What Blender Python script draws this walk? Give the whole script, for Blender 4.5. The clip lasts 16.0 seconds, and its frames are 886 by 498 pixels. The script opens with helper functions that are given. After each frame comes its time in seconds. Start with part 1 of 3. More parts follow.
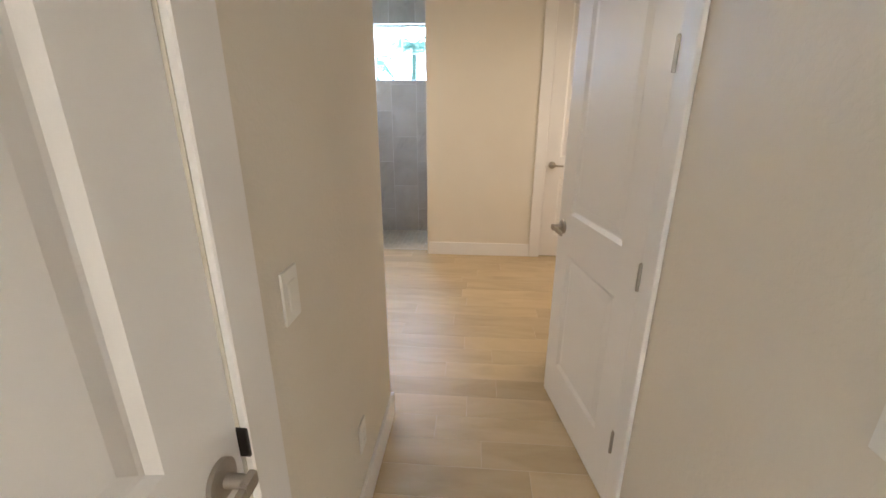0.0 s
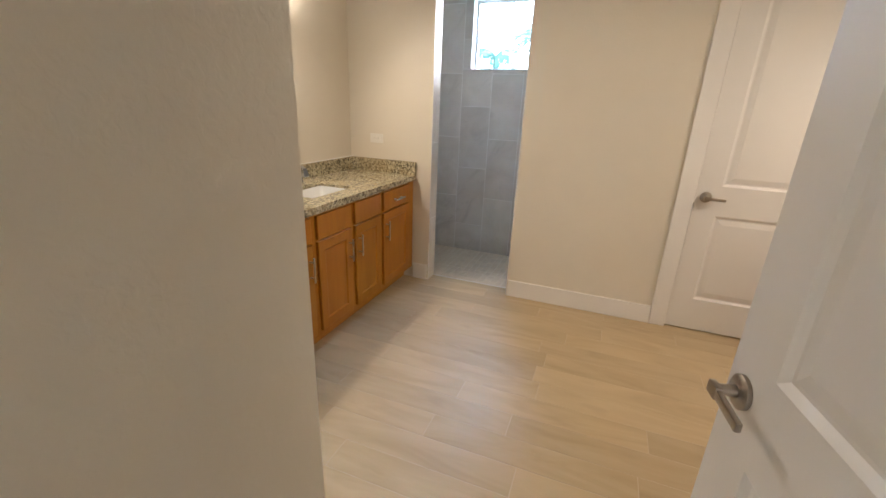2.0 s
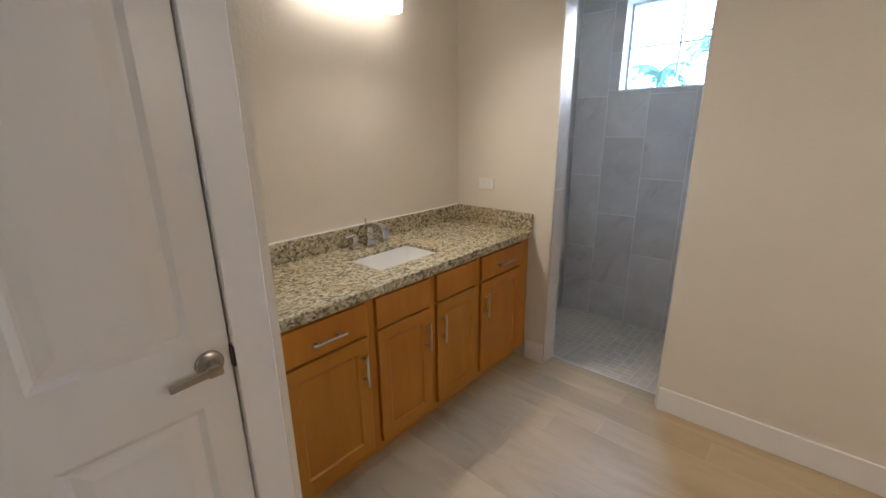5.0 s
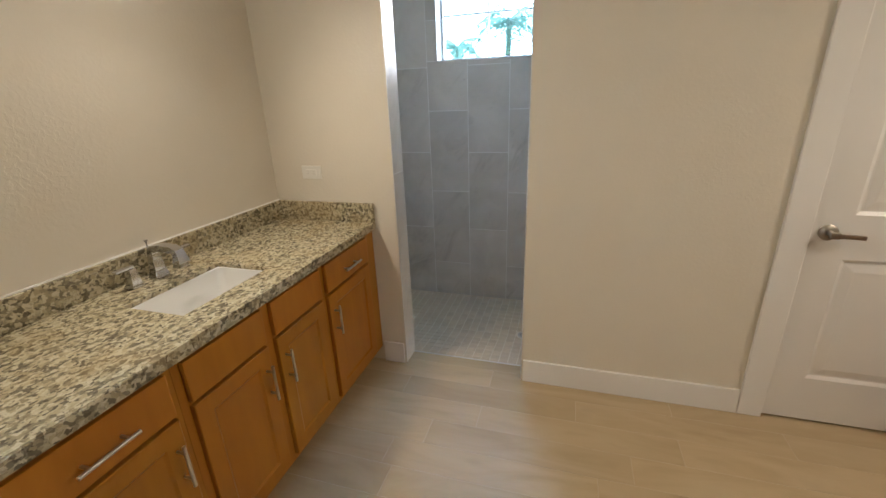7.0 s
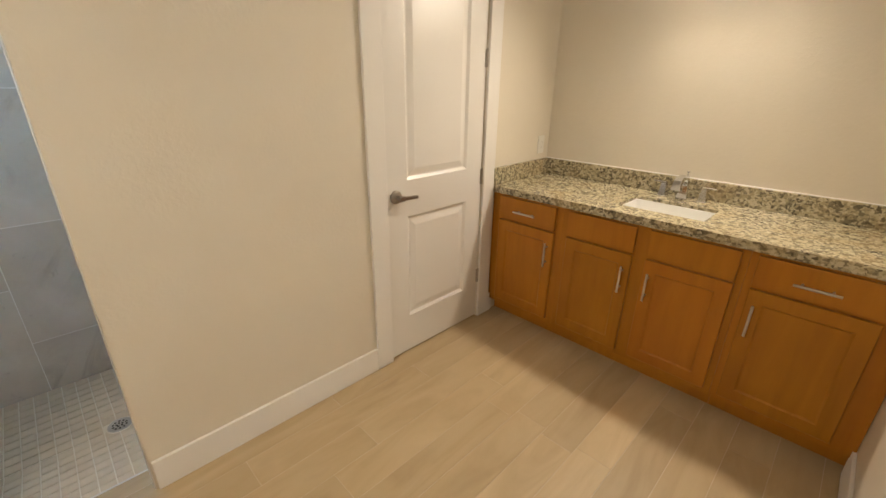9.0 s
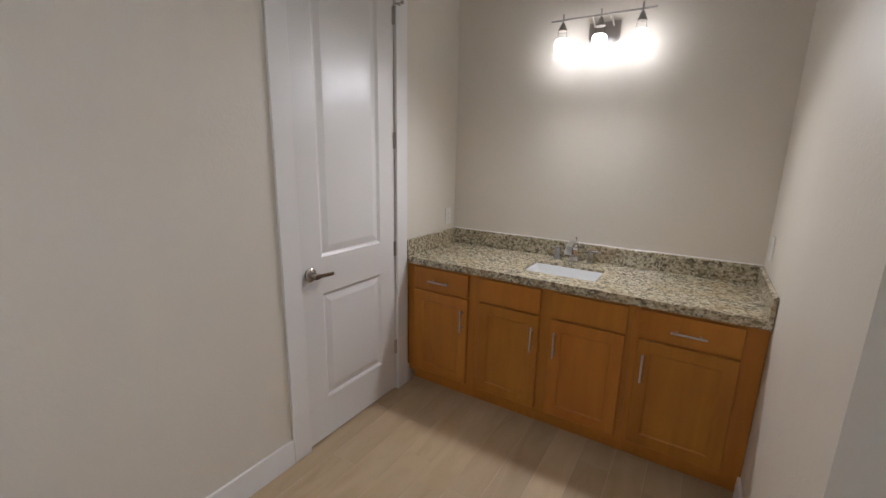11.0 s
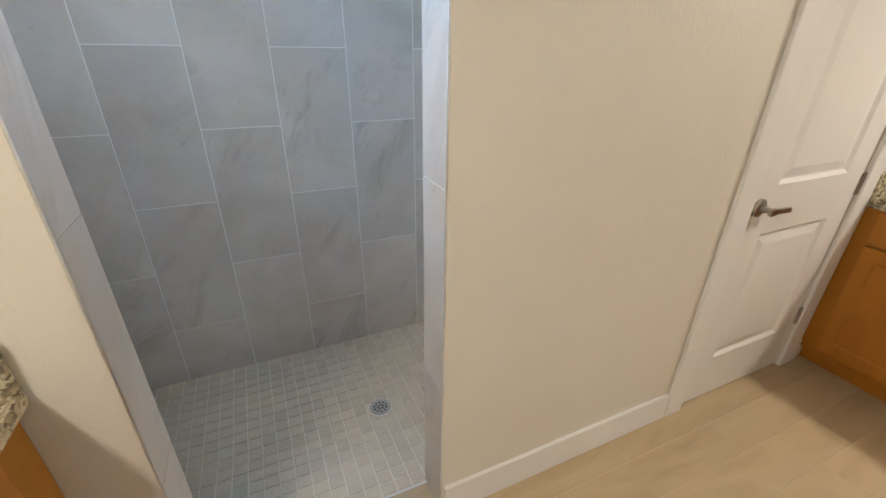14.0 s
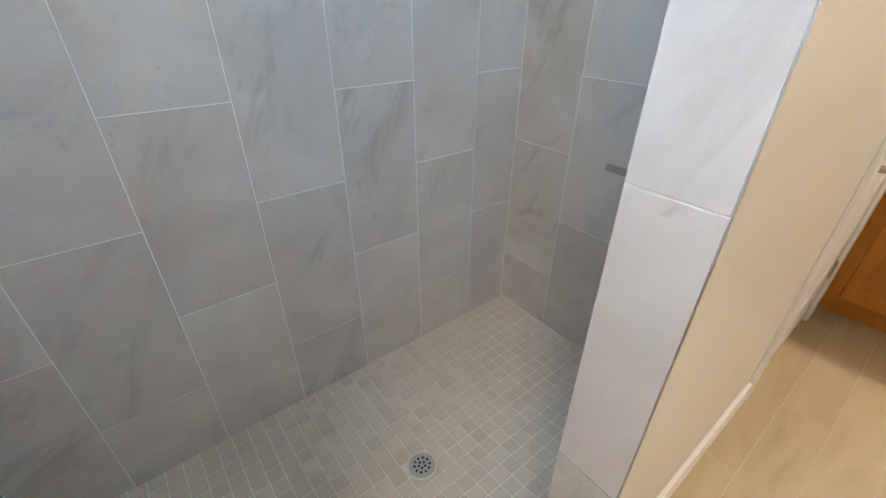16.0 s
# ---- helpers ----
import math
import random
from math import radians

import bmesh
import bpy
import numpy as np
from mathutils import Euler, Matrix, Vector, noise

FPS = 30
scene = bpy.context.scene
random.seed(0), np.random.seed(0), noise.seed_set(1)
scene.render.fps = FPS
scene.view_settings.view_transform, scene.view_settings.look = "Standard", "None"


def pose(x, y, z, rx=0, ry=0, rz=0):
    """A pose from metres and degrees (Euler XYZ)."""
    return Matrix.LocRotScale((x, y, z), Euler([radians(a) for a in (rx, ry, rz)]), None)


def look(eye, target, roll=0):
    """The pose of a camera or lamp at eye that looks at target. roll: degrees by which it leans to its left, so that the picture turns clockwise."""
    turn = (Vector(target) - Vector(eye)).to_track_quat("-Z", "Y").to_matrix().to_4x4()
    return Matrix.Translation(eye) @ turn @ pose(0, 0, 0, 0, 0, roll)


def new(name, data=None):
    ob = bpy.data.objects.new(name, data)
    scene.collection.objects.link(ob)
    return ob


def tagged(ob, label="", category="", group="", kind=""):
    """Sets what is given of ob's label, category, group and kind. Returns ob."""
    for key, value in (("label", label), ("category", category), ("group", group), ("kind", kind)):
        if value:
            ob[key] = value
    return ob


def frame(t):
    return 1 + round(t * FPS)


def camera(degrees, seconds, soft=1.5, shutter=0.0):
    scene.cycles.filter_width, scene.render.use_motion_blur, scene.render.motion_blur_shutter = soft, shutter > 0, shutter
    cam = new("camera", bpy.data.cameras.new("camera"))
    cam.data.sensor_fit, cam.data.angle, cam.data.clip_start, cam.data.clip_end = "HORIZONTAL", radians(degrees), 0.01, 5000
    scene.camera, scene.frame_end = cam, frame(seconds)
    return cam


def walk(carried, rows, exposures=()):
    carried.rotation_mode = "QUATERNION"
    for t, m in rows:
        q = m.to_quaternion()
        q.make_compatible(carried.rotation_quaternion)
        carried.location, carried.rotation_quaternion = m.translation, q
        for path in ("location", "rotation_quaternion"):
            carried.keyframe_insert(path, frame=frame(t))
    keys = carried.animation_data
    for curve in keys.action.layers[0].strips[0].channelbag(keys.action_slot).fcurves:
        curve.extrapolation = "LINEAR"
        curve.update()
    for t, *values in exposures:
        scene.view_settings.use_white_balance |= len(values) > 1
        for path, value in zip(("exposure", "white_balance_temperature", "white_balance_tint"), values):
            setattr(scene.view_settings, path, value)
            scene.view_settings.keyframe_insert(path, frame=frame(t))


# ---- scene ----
cam = camera(93.9, 16.0)
PATH = [
    (0, (0.176, -0.106, 1.469), (0.032, 1.782, 0.824), 0.1),
    (0.5, (0.274, 0.205, 1.468), (0.001, 2.077, 0.819), 0.1),
    (1, (0.292, 0.478, 1.458), (-0.077, 2.332, 0.805), 0.8),
    (1.5, (0.262, 0.735, 1.46), (-0.226, 2.562, 0.807), 1.7),
    (2, (0.286, 0.977, 1.437), (-0.378, 2.745, 0.78), 2.4),
    (2.5, (0.285, 1.194, 1.473), (-0.552, 2.878, 0.793), 2.7),
    (3, (0.212, 1.372, 1.472), (-0.814, 2.948, 0.792), 2.5),
    (3.5, (0.15, 1.517, 1.466), (-1.067, 2.97, 0.828), 1.5),
    (6, (0.107, 1.889, 1.531), (-1.121, 3.385, 1.026), -2.4),
    (6.5, (-0.008, 1.962, 1.524), (-0.921, 3.641, 0.934), -2.2),
    (7, (-0.119, 2.036, 1.51), (-0.674, 3.834, 0.834), -2.1),
    (7.5, (-0.189, 2.133, 1.475), (-0.286, 3.989, 0.735), -1.4),
    (8, (-0.262, 2.267, 1.458), (0.136, 4.069, 0.687), -0.7),
    (8.5, (-0.304, 2.395, 1.478), (0.595, 3.997, 0.685), 0.2),
    (9, (-0.33, 2.45, 1.472), (0.984, 3.763, 0.731), 0.7),
    (9.5, (-0.331, 2.434, 1.505), (1.24, 3.462, 0.817), 1.3),
    (12, (-0.462, 2.553, 1.534), (1.136, 3.719, 1.237), 2.4),
    (12.5, (-0.501, 2.671, 1.507), (0.856, 4.086, 1.113), 2.9),
    (13, (-0.491, 2.824, 1.501), (0.559, 4.422, 0.915), 2.8),
    (13.5, (-0.543, 3.018, 1.468), (0.286, 4.67, 0.703), 1.6),
    (14, (-0.673, 3.233, 1.441), (0.073, 4.869, 0.565), 0.9),
    (14.5, (-0.751, 3.394, 1.42), (-0.051, 5.002, 0.458), 0.0),
    (15, (-0.741, 3.589, 1.388), (-0.008, 5.142, 0.362), -0.5),
    (15.5, (-0.751, 3.754, 1.367), (0.118, 5.216, 0.315), -0.5),
    (16, (-0.836, 3.905, 1.37), (0.231, 5.247, 0.34), 0.3),
]
EXPOSURES = [
    (0.0, 0.84, 6050, 17), (0.5, 0.88, 6150, 17), (1.0, 0.90, 6250, 17), (2.0, 0.70, 6050, 17), (2.5, 0.66, 5850, 16), (3.5, 0.59, 5550, 17), (6.0, 0.26, 5700, 15),
    (7.0, 0.38, 5900, 13), (7.5, 0.63, 5850, 13), (8.0, 0.69, 5850, 13), (8.5, 0.77, 5800, 13), (9.0, 0.77, 6250, 13), (9.7, 0.59, 5600, 15), (11.8, 0.20, 4800, 17), (12.0, 0.20, 4800, 17),
    (12.5, 0.12, 5050, 13), (13.0, 0.44, 5600, 16), (14.0, 0.84, 5600, 13), (15.0, 0.86, 5650, 13), (16.0, 1.10, 5700, 13),
]
walk(cam, [(t, look(eye, target, roll)) for t, eye, target, roll in PATH], EXPOSURES)

# ---- world, sun, large lights ----
world = bpy.data.worlds.new("world")
scene.world = world
world.use_nodes = True
wn = world.node_tree.nodes
sky = wn.new("ShaderNodeTexSky")
sky.sky_type = "NISHITA"
sky.sun_disc = False
sky.sun_elevation, sky.sun_rotation = radians(14.5), radians(25)
wn["Background"].inputs["Strength"].default_value = 0.15
world.node_tree.links.new(sky.outputs[0], wn["Background"].inputs["Color"])

sun = new("sun", bpy.data.lights.new("sun", "SUN"))
sun.data.energy, sun.data.angle, sun.data.color = 3.0, radians(14), (1.0, 0.97, 0.92)
sun.matrix_world = pose(8, 20, 8, -75.5, 0, -25)


def fill_panel(name, m, sx, sy, watts, colour):
    """Area lamp added as fill, where daylight from an unseen room is assumed."""
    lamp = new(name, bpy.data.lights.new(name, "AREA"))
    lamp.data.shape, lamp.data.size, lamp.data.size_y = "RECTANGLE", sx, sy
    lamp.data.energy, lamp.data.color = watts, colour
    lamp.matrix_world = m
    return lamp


# added fill behind the start: brightens the hall by bounce, no source in view
fill_panel("hall_fill_light", pose(-2.05, -3.0, 1.5, 90, 0, -90), 1.5, 1.4, 222, (0.90, 0.95, 1.0))


# ---- materials ----
def mat(name, colour, rough=0.5, metal=0.0):
    m = bpy.data.materials.new(name)
    m.use_nodes = True
    b = m.node_tree.nodes["Principled BSDF"]
    b.inputs["Base Color"].default_value = (*colour, 1)
    b.inputs["Roughness"].default_value = rough
    b.inputs["Metallic"].default_value = metal
    return m


class Nodes:
    """Short hand for building a node tree."""

    def __init__(self, m):
        self.t = m.node_tree
        self.b = self.t.nodes["Principled BSDF"]

    def put(self, kind, **values):
        n = self.t.nodes.new(kind)
        for k, v in values.items():
            n.inputs[k.replace("_", " ")].default_value = v
        return n

    def link(self, a, b):
        self.t.links.new(a, b)

    def coords(self, scale=(1, 1, 1), spread=0.0):
        c = self.put("ShaderNodeTexCoord")
        out = c.outputs["Object"]
        if spread:
            info = self.put("ShaderNodeObjectInfo")
            mul = self.put("ShaderNodeVectorMath")
            mul.operation = "MULTIPLY"
            comb = self.put("ShaderNodeCombineXYZ")
            for k in ("X", "Y", "Z"):
                self.link(info.outputs["Random"], comb.inputs[k])
            self.link(comb.outputs[0], mul.inputs[0])
            mul.inputs[1].default_value = (spread, spread * 1.7, spread * 0.6)
            add = self.put("ShaderNodeVectorMath")
            self.link(out, add.inputs[0])
            self.link(mul.outputs[0], add.inputs[1])
            out = add.outputs[0]
        mp = self.put("ShaderNodeMapping")
        mp.inputs["Scale"].default_value = scale
        self.link(out, mp.inputs["Vector"])
        return mp.outputs[0]

    def noise(self, vec, scale, detail=4.0, rough=0.5, distort=0.0):
        n = self.put("ShaderNodeTexNoise", Scale=scale, Detail=detail, Roughness=rough, Distortion=distort)
        self.link(vec, n.inputs["Vector"])
        return n.outputs["Fac"]

    def ramp(self, fac, stops, mode="LINEAR"):
        r = self.put("ShaderNodeValToRGB")
        r.color_ramp.interpolation = mode
        e = r.color_ramp.elements
        while len(e) < len(stops):
            e.new(0.5)
        for el, (p, c) in zip(e, stops):
            el.position, el.color = p, (*c, 1)
        self.link(fac, r.inputs[0])
        return r.outputs[0]

    def mix(self, fac, a, b, mode="MIX"):
        n = self.put("ShaderNodeMix")
        n.data_type, n.blend_type = "RGBA", mode
        for sock, v in ((n.inputs[0], fac), (n.inputs[6], a), (n.inputs[7], b)):
            if hasattr(v, "links"):
                self.link(v, sock)
            else:
                sock.default_value = v if not isinstance(v, tuple) else (*v, 1)
        return n.outputs[2]

    def span(self, fac, lo, hi, a=0.0, b=1.0):
        n = self.put("ShaderNodeMapRange")
        for k, v in (("From Min", a), ("From Max", b), ("To Min", lo), ("To Max", hi)):
            n.inputs[k].default_value = v
        self.link(fac, n.inputs["Value"])
        return n.outputs[0]

    def bump(self, fac, strength, distance):
        n = self.put("ShaderNodeBump", Strength=strength, Distance=distance)
        self.link(fac, n.inputs["Height"])
        self.link(n.outputs[0], self.b.inputs["Normal"])


def painted(name, colour, rough, peel, mottled=0.03):
    m = mat(name, colour, rough)
    n = Nodes(m)
    v = n.coords()
    big = n.noise(v, 1.7, 3)
    c = n.mix(n.span(big, 0, 1, 0.35, 0.65), tuple(x * (1 - mottled) for x in colour), tuple(min(1, x * (1 + mottled)) for x in colour))
    n.link(c, n.b.inputs["Base Color"])
    n.link(n.span(n.noise(v, 9, 2), rough - 0.06, rough + 0.06), n.b.inputs["Roughness"])
    n.bump(n.noise(v, 130, 3, 0.6), 0.25, peel)
    return m


def orange_peel(name, colour, rough):
    """Sprayed wall texture: flattened splats of a few millimetres over a rolled grain."""
    m = mat(name, colour, rough)
    n = Nodes(m)
    v = n.coords()
    big = n.noise(v, 1.1, 4, 0.6)
    c = n.mix(n.span(big, 0, 1, 0.3, 0.7), tuple(x * 0.965 for x in colour), tuple(min(1, x * 1.03) for x in colour))
    scuff = n.noise(n.coords((1, 1, 0.35)), 6.0, 6, 0.7, 0.5)
    c = n.mix(n.span(scuff, 0.0, 0.10, 0.60, 0.80), c, tuple(x * 0.80 for x in colour))
    n.link(c, n.b.inputs["Base Color"])
    n.link(n.span(n.noise(v, 7, 3), rough - 0.08, rough + 0.08), n.b.inputs["Roughness"])
    splat = n.span(n.noise(v, 62, 2, 0.45, 0.4), 0.0, 1.0, 0.44, 0.62)
    grain = n.noise(v, 240, 3, 0.6)
    both = n.put("ShaderNodeMath")
    both.operation = "MULTIPLY_ADD"
    n.link(grain, both.inputs[0])
    both.inputs[1].default_value = 0.35
    n.link(splat, both.inputs[2])
    n.bump(both.outputs[0], 0.17, 0.0016)
    return m


M_WALL = orange_peel("wall_paint", (0.71, 0.655, 0.553), 0.48)
M_CEIL = painted("ceiling_paint", (0.78, 0.76, 0.72), 0.7, 0.004)
M_TRIM = painted("trim_paint", (0.80, 0.78, 0.75), 0.35, 0.0006, 0.015)
M_DOOR = painted("door_paint", (0.78, 0.76, 0.73), 0.33, 0.0008, 0.015)
M_PLASTIC = mat("white_plastic", (0.78, 0.76, 0.70), 0.35)
M_SLOT_SHADE = mat("slot_shade", (0.40, 0.38, 0.34), 0.6)
M_HOLE_SHADE = mat("hole_shade", (0.02, 0.018, 0.016), 0.8)
M_CERAMIC = mat("white_ceramic", (0.82, 0.82, 0.80), 0.12)
M_CHROME = mat("chrome", (0.68, 0.69, 0.71), 0.12, 1.0)
M_GROUND = painted("lawn_soil", (0.10, 0.14, 0.05), 0.9, 0.01, 0.3)


def brushed(name, colour, rough):
    m = mat(name, colour, rough, 1.0)
    n = Nodes(m)
    v = n.coords((1, 1, 30))
    n.link(n.span(n.noise(v, 40, 3), rough - 0.08, rough + 0.10), n.b.inputs["Roughness"])
    return m


M_NICKEL = brushed("satin_nickel", (0.42, 0.39, 0.35), 0.30)
M_BRONZE = brushed("dark_bronze", (0.07, 0.065, 0.06), 0.42)
M_ALU = brushed("satin_aluminium", (0.78, 0.77, 0.74), 0.45)
M_STEEL = brushed("brushed_steel", (0.62, 0.60, 0.57), 0.32)


def wood_material():
    m = mat("honey_maple", (0.33, 0.12, 0.03), 0.32)
    n = Nodes(m)
    v = n.coords((7, 7, 0.8), 3.0)
    streak = n.noise(v, 2.4, 5, 0.5, 0.6)
    c = n.ramp(streak, [(0.2, (0.345, 0.134, 0.010)), (0.5, (0.405, 0.166, 0.012)), (0.8, (0.460, 0.198, 0.015))])
    fine = n.noise(n.coords((60, 60, 3), 3.0), 4.0, 4)
    c = n.mix(n.span(fine, 0.0, 0.045, 0.5, 0.8), c, (0.26, 0.090, 0.009))
    blotch = n.noise(n.coords((1.6, 1.6, 0.9), 5.0), 3.0, 3)
    c = n.mix(n.span(blotch, 0.0, 0.45, 0.42, 0.72), c, (0.315, 0.110, 0.009))
    info = n.put("ShaderNodeObjectInfo")
    tone = n.put("ShaderNodeHueSaturation")
    n.link(n.span(info.outputs["Random"], 0.94, 1.05), tone.inputs["Value"])
    n.link(n.span(info.outputs["Random"], 0.503, 0.496), tone.inputs["Hue"])
    n.link(c, tone.inputs["Color"])
    n.link(tone.outputs[0], n.b.inputs["Base Color"])
    n.link(n.span(streak, 0.26, 0.38), n.b.inputs["Roughness"])
    n.b.inputs["Specular IOR Level"].default_value = 0.35
    n.bump(fine, 0.05, 0.0006)
    return m


M_WOOD = wood_material()


def granite_material():
    """Cream and tan flakes in a grey-brown ground, with near-black mica."""
    m = mat("speckled_granite", (0.4, 0.34, 0.25), 0.16)
    n = Nodes(m)
    v0 = n.coords((1.0, 1.0, 1.0))
    warp = n.put("ShaderNodeTexNoise", Scale=46.0, Detail=3.0)
    n.link(v0, warp.inputs["Vector"])
    off = n.put("ShaderNodeVectorMath")
    off.operation = "MULTIPLY_ADD"
    n.link(warp.outputs["Color"], off.inputs[0])
    off.inputs[1].default_value = (0.028, 0.028, 0.028)
    n.link(v0, off.inputs[2])
    v = off.outputs[0]
    tilt = n.put("ShaderNodeMapping")
    tilt.inputs["Rotation"].default_value = (0.3, 0.2, 0.6)
    tilt.inputs["Scale"].default_value = (1.0, 1.45, 1.2)
    n.link(v, tilt.inputs["Vector"])
    flake = n.put("ShaderNodeTexVoronoi", Scale=78.0, Randomness=1.0)
    n.link(tilt.outputs[0], flake.inputs["Vector"])
    pick = n.put("ShaderNodeSeparateColor")
    n.link(flake.outputs["Color"], pick.inputs[0])
    c = n.ramp(pick.outputs[0], [(0.08, (0.125, 0.108, 0.072)), (0.24, (0.205, 0.178, 0.118)), (0.42, (0.34, 0.293, 0.182)), (0.58, (0.45, 0.392, 0.25)), (0.85, (0.575, 0.515, 0.36))])
    cloud = n.noise(v, 44, 5, 0.62, 0.6)
    c = n.mix(n.span(cloud, 0.60, 0.0, 0.35, 0.44), c, (0.185, 0.165, 0.115))
    c = n.mix(n.span(cloud, 0.0, 0.65, 0.58, 0.72), c, (0.57, 0.52, 0.39))
    speck = n.noise(v, 120, 3, 0.5, 0.3)
    c = n.mix(n.span(speck, 0.60, 0.0, 0.32, 0.38), c, (0.035, 0.03, 0.028))
    gold = n.noise(v0, 5.0, 3, 0.5, 0.5)
    c = n.mix(n.span(gold, 0.0, 0.30, 0.50, 0.72), c, (0.42, 0.29, 0.12))
    n.link(c, n.b.inputs["Base Color"])
    n.link(n.span(cloud, 0.10, 0.22), n.b.inputs["Roughness"])
    return m


M_GRANITE = granite_material()


def plank_material():
    m = mat("wood_look_porcelain", (0.5, 0.4, 0.28), 0.36)
    n = Nodes(m)
    v = n.coords((0.8, 3.4, 1), 37.0)
    streak = n.noise(v, 1.9, 5, 0.55, 1.3)
    c = n.ramp(streak, [(0.25, (0.455, 0.342, 0.196)), (0.48, (0.53, 0.408, 0.241)), (0.75, (0.59, 0.466, 0.292))])
    fine = n.noise(n.coords((4, 70, 1), 37.0), 3.0, 4)
    c = n.mix(n.span(fine, 0.0, 0.05, 0.5, 0.85), c, (0.38, 0.29, 0.19))
    knot = n.noise(n.coords((2.2, 5.0, 1), 53.0), 2.4, 1, 0.4)
    c = n.mix(n.span(knot, 0.0, 0.28, 0.64, 0.84), c, (0.33, 0.24, 0.15))
    info = n.put("ShaderNodeObjectInfo")
    tone = n.put("ShaderNodeHueSaturation")
    n.link(n.span(info.outputs["Random"], 0.86, 1.08), tone.inputs["Value"])
    n.link(c, tone.inputs["Color"])
    n.link(tone.outputs[0], n.b.inputs["Base Color"])
    n.link(n.span(streak, 0.38, 0.52), n.b.inputs["Roughness"])
    n.bump(fine, 0.10, 0.0015)
    return m


M_PLANK = plank_material()


def stone_tile(name, base, pale, vein, rough, scale):
    m = mat(name, base, rough)
    n = Nodes(m)
    v = n.coords((1, 1, 1), 23.0)
    cloud = n.noise(v, 2.6 * scale, 5, 0.55, 0.6)
    c = n.mix(n.span(cloud, 0, 1, 0.35, 0.68), base, pale)
    stretched = n.put("ShaderNodeMapping")
    stretched.vector_type = "TEXTURE"
    stretched.inputs["Rotation"].default_value = (0.0, 0.0, -0.62)
    stretched.inputs["Scale"].default_value = (0.42, 1.15, 1.0)
    n.link(v, stretched.inputs["Vector"])
    smudge = n.noise(stretched.outputs[0], 2.4 * scale, 8, 0.66, 1.3)
    broad = n.noise(v, 2.2 * scale, 2)
    gate = n.put("ShaderNodeMath")
    gate.operation = "MULTIPLY"
    n.link(n.span(smudge, 0.0, 0.80, 0.52, 0.72), gate.inputs[0])
    n.link(n.span(broad, 0.1, 1.0, 0.42, 0.62), gate.inputs[1])
    c = n.mix(gate.outputs[0], c, vein)
    fleck = n.noise(v, 19.0 * scale, 2, 0.5, 0.8)
    c = n.mix(n.span(fleck, 0.0, 0.45, 0.70, 0.80), c, vein)
    info = n.put("ShaderNodeObjectInfo")
    tone = n.put("ShaderNodeHueSaturation")
    n.link(n.span(info.outputs["Random"], 0.93, 1.05), tone.inputs["Value"])
    n.link(c, tone.inputs["Color"])
    n.link(tone.outputs[0], n.b.inputs["Base Color"])
    n.link(n.span(cloud, rough - 0.06, rough + 0.08), n.b.inputs["Roughness"])
    n.bump(n.noise(v, 60, 3), 0.05, 0.001)
    return m


M_TILE = stone_tile("grey_marble_tile", (0.545, 0.49, 0.415), (0.65, 0.595, 0.52), (0.33, 0.285, 0.225), 0.30, 1.0)
M_MOSAIC = stone_tile("beige_mosaic", (0.70, 0.60, 0.46), (0.75, 0.65, 0.51), (0.64, 0.545, 0.41), 0.55, 4.0)
M_GROUT = painted("pale_grout", (0.84, 0.83, 0.80), 0.85, 0.001, 0.06)
M_FLOORGROUT = painted("tan_grout", (0.64, 0.55, 0.42), 0.85, 0.001, 0.06)
M_SANDGROUT = painted("sand_grout", (0.87, 0.81, 0.70), 0.85, 0.001, 0.06)


def glass_material():
    m = mat("window_glass", (1, 1, 1), 0.0)
    m.node_tree.nodes["Principled BSDF"].inputs["Transmission Weight"].default_value = 1.0
    m.node_tree.nodes["Principled BSDF"].inputs["IOR"].default_value = 1.05
    return m


M_GLASS = glass_material()


def glow(name, colour, strength):
    m = mat(name, (0.9, 0.88, 0.84), 0.3)
    b = m.node_tree.nodes["Principled BSDF"]
    b.inputs["Emission Color"].default_value = (*colour, 1)
    b.inputs["Emission Strength"].default_value = strength
    return m


LAMP_WARM = (1.0, 0.84, 0.62)
M_SHADE = glow("frosted_glass_shade", (1.0, 0.85, 0.64), 9.5)
M_LEAF = painted("palm_leaf", (0.06, 0.11, 0.04), 0.5, 0.002, 0.3)


def lit_through(m, colour, share):
    """Lets light pass through thin leaves."""
    n = Nodes(m)
    thin = n.put("ShaderNodeBsdfTranslucent", Color=(*colour, 1))
    both = n.put("ShaderNodeMixShader", Fac=share)
    n.link(n.b.outputs[0], both.inputs[1])
    n.link(thin.outputs[0], both.inputs[2])
    n.link(both.outputs[0], n.t.nodes["Material Output"].inputs["Surface"])


lit_through(M_LEAF, (0.13, 0.25, 0.21), 0.5)
M_BARK = painted("palm_bark", (0.16, 0.12, 0.09), 0.9, 0.01, 0.3)


# ---- mesh helpers ----
def finish(name, bm, material):
    me = bpy.data.meshes.new(name)
    bmesh.ops.recalc_face_normals(bm, faces=bm.faces)
    bm.to_mesh(me)
    bm.free()
    me.materials.append(material)
    return me


def part(name, bm, material, parent, label="", at=None):
    """One mesh object under a thing or under a part."""
    ob = new(name, finish(name, bm, material))
    ob.parent = parent
    if at is not None:
        ob.matrix_local = at
    if label:
        ob["label"] = label
    return ob


def thing(name, m, label, category, group="", kind=""):
    ob = new(name)
    ob.empty_display_size = 0.1
    ob.matrix_world = m
    return tagged(ob, label, category, group, kind)


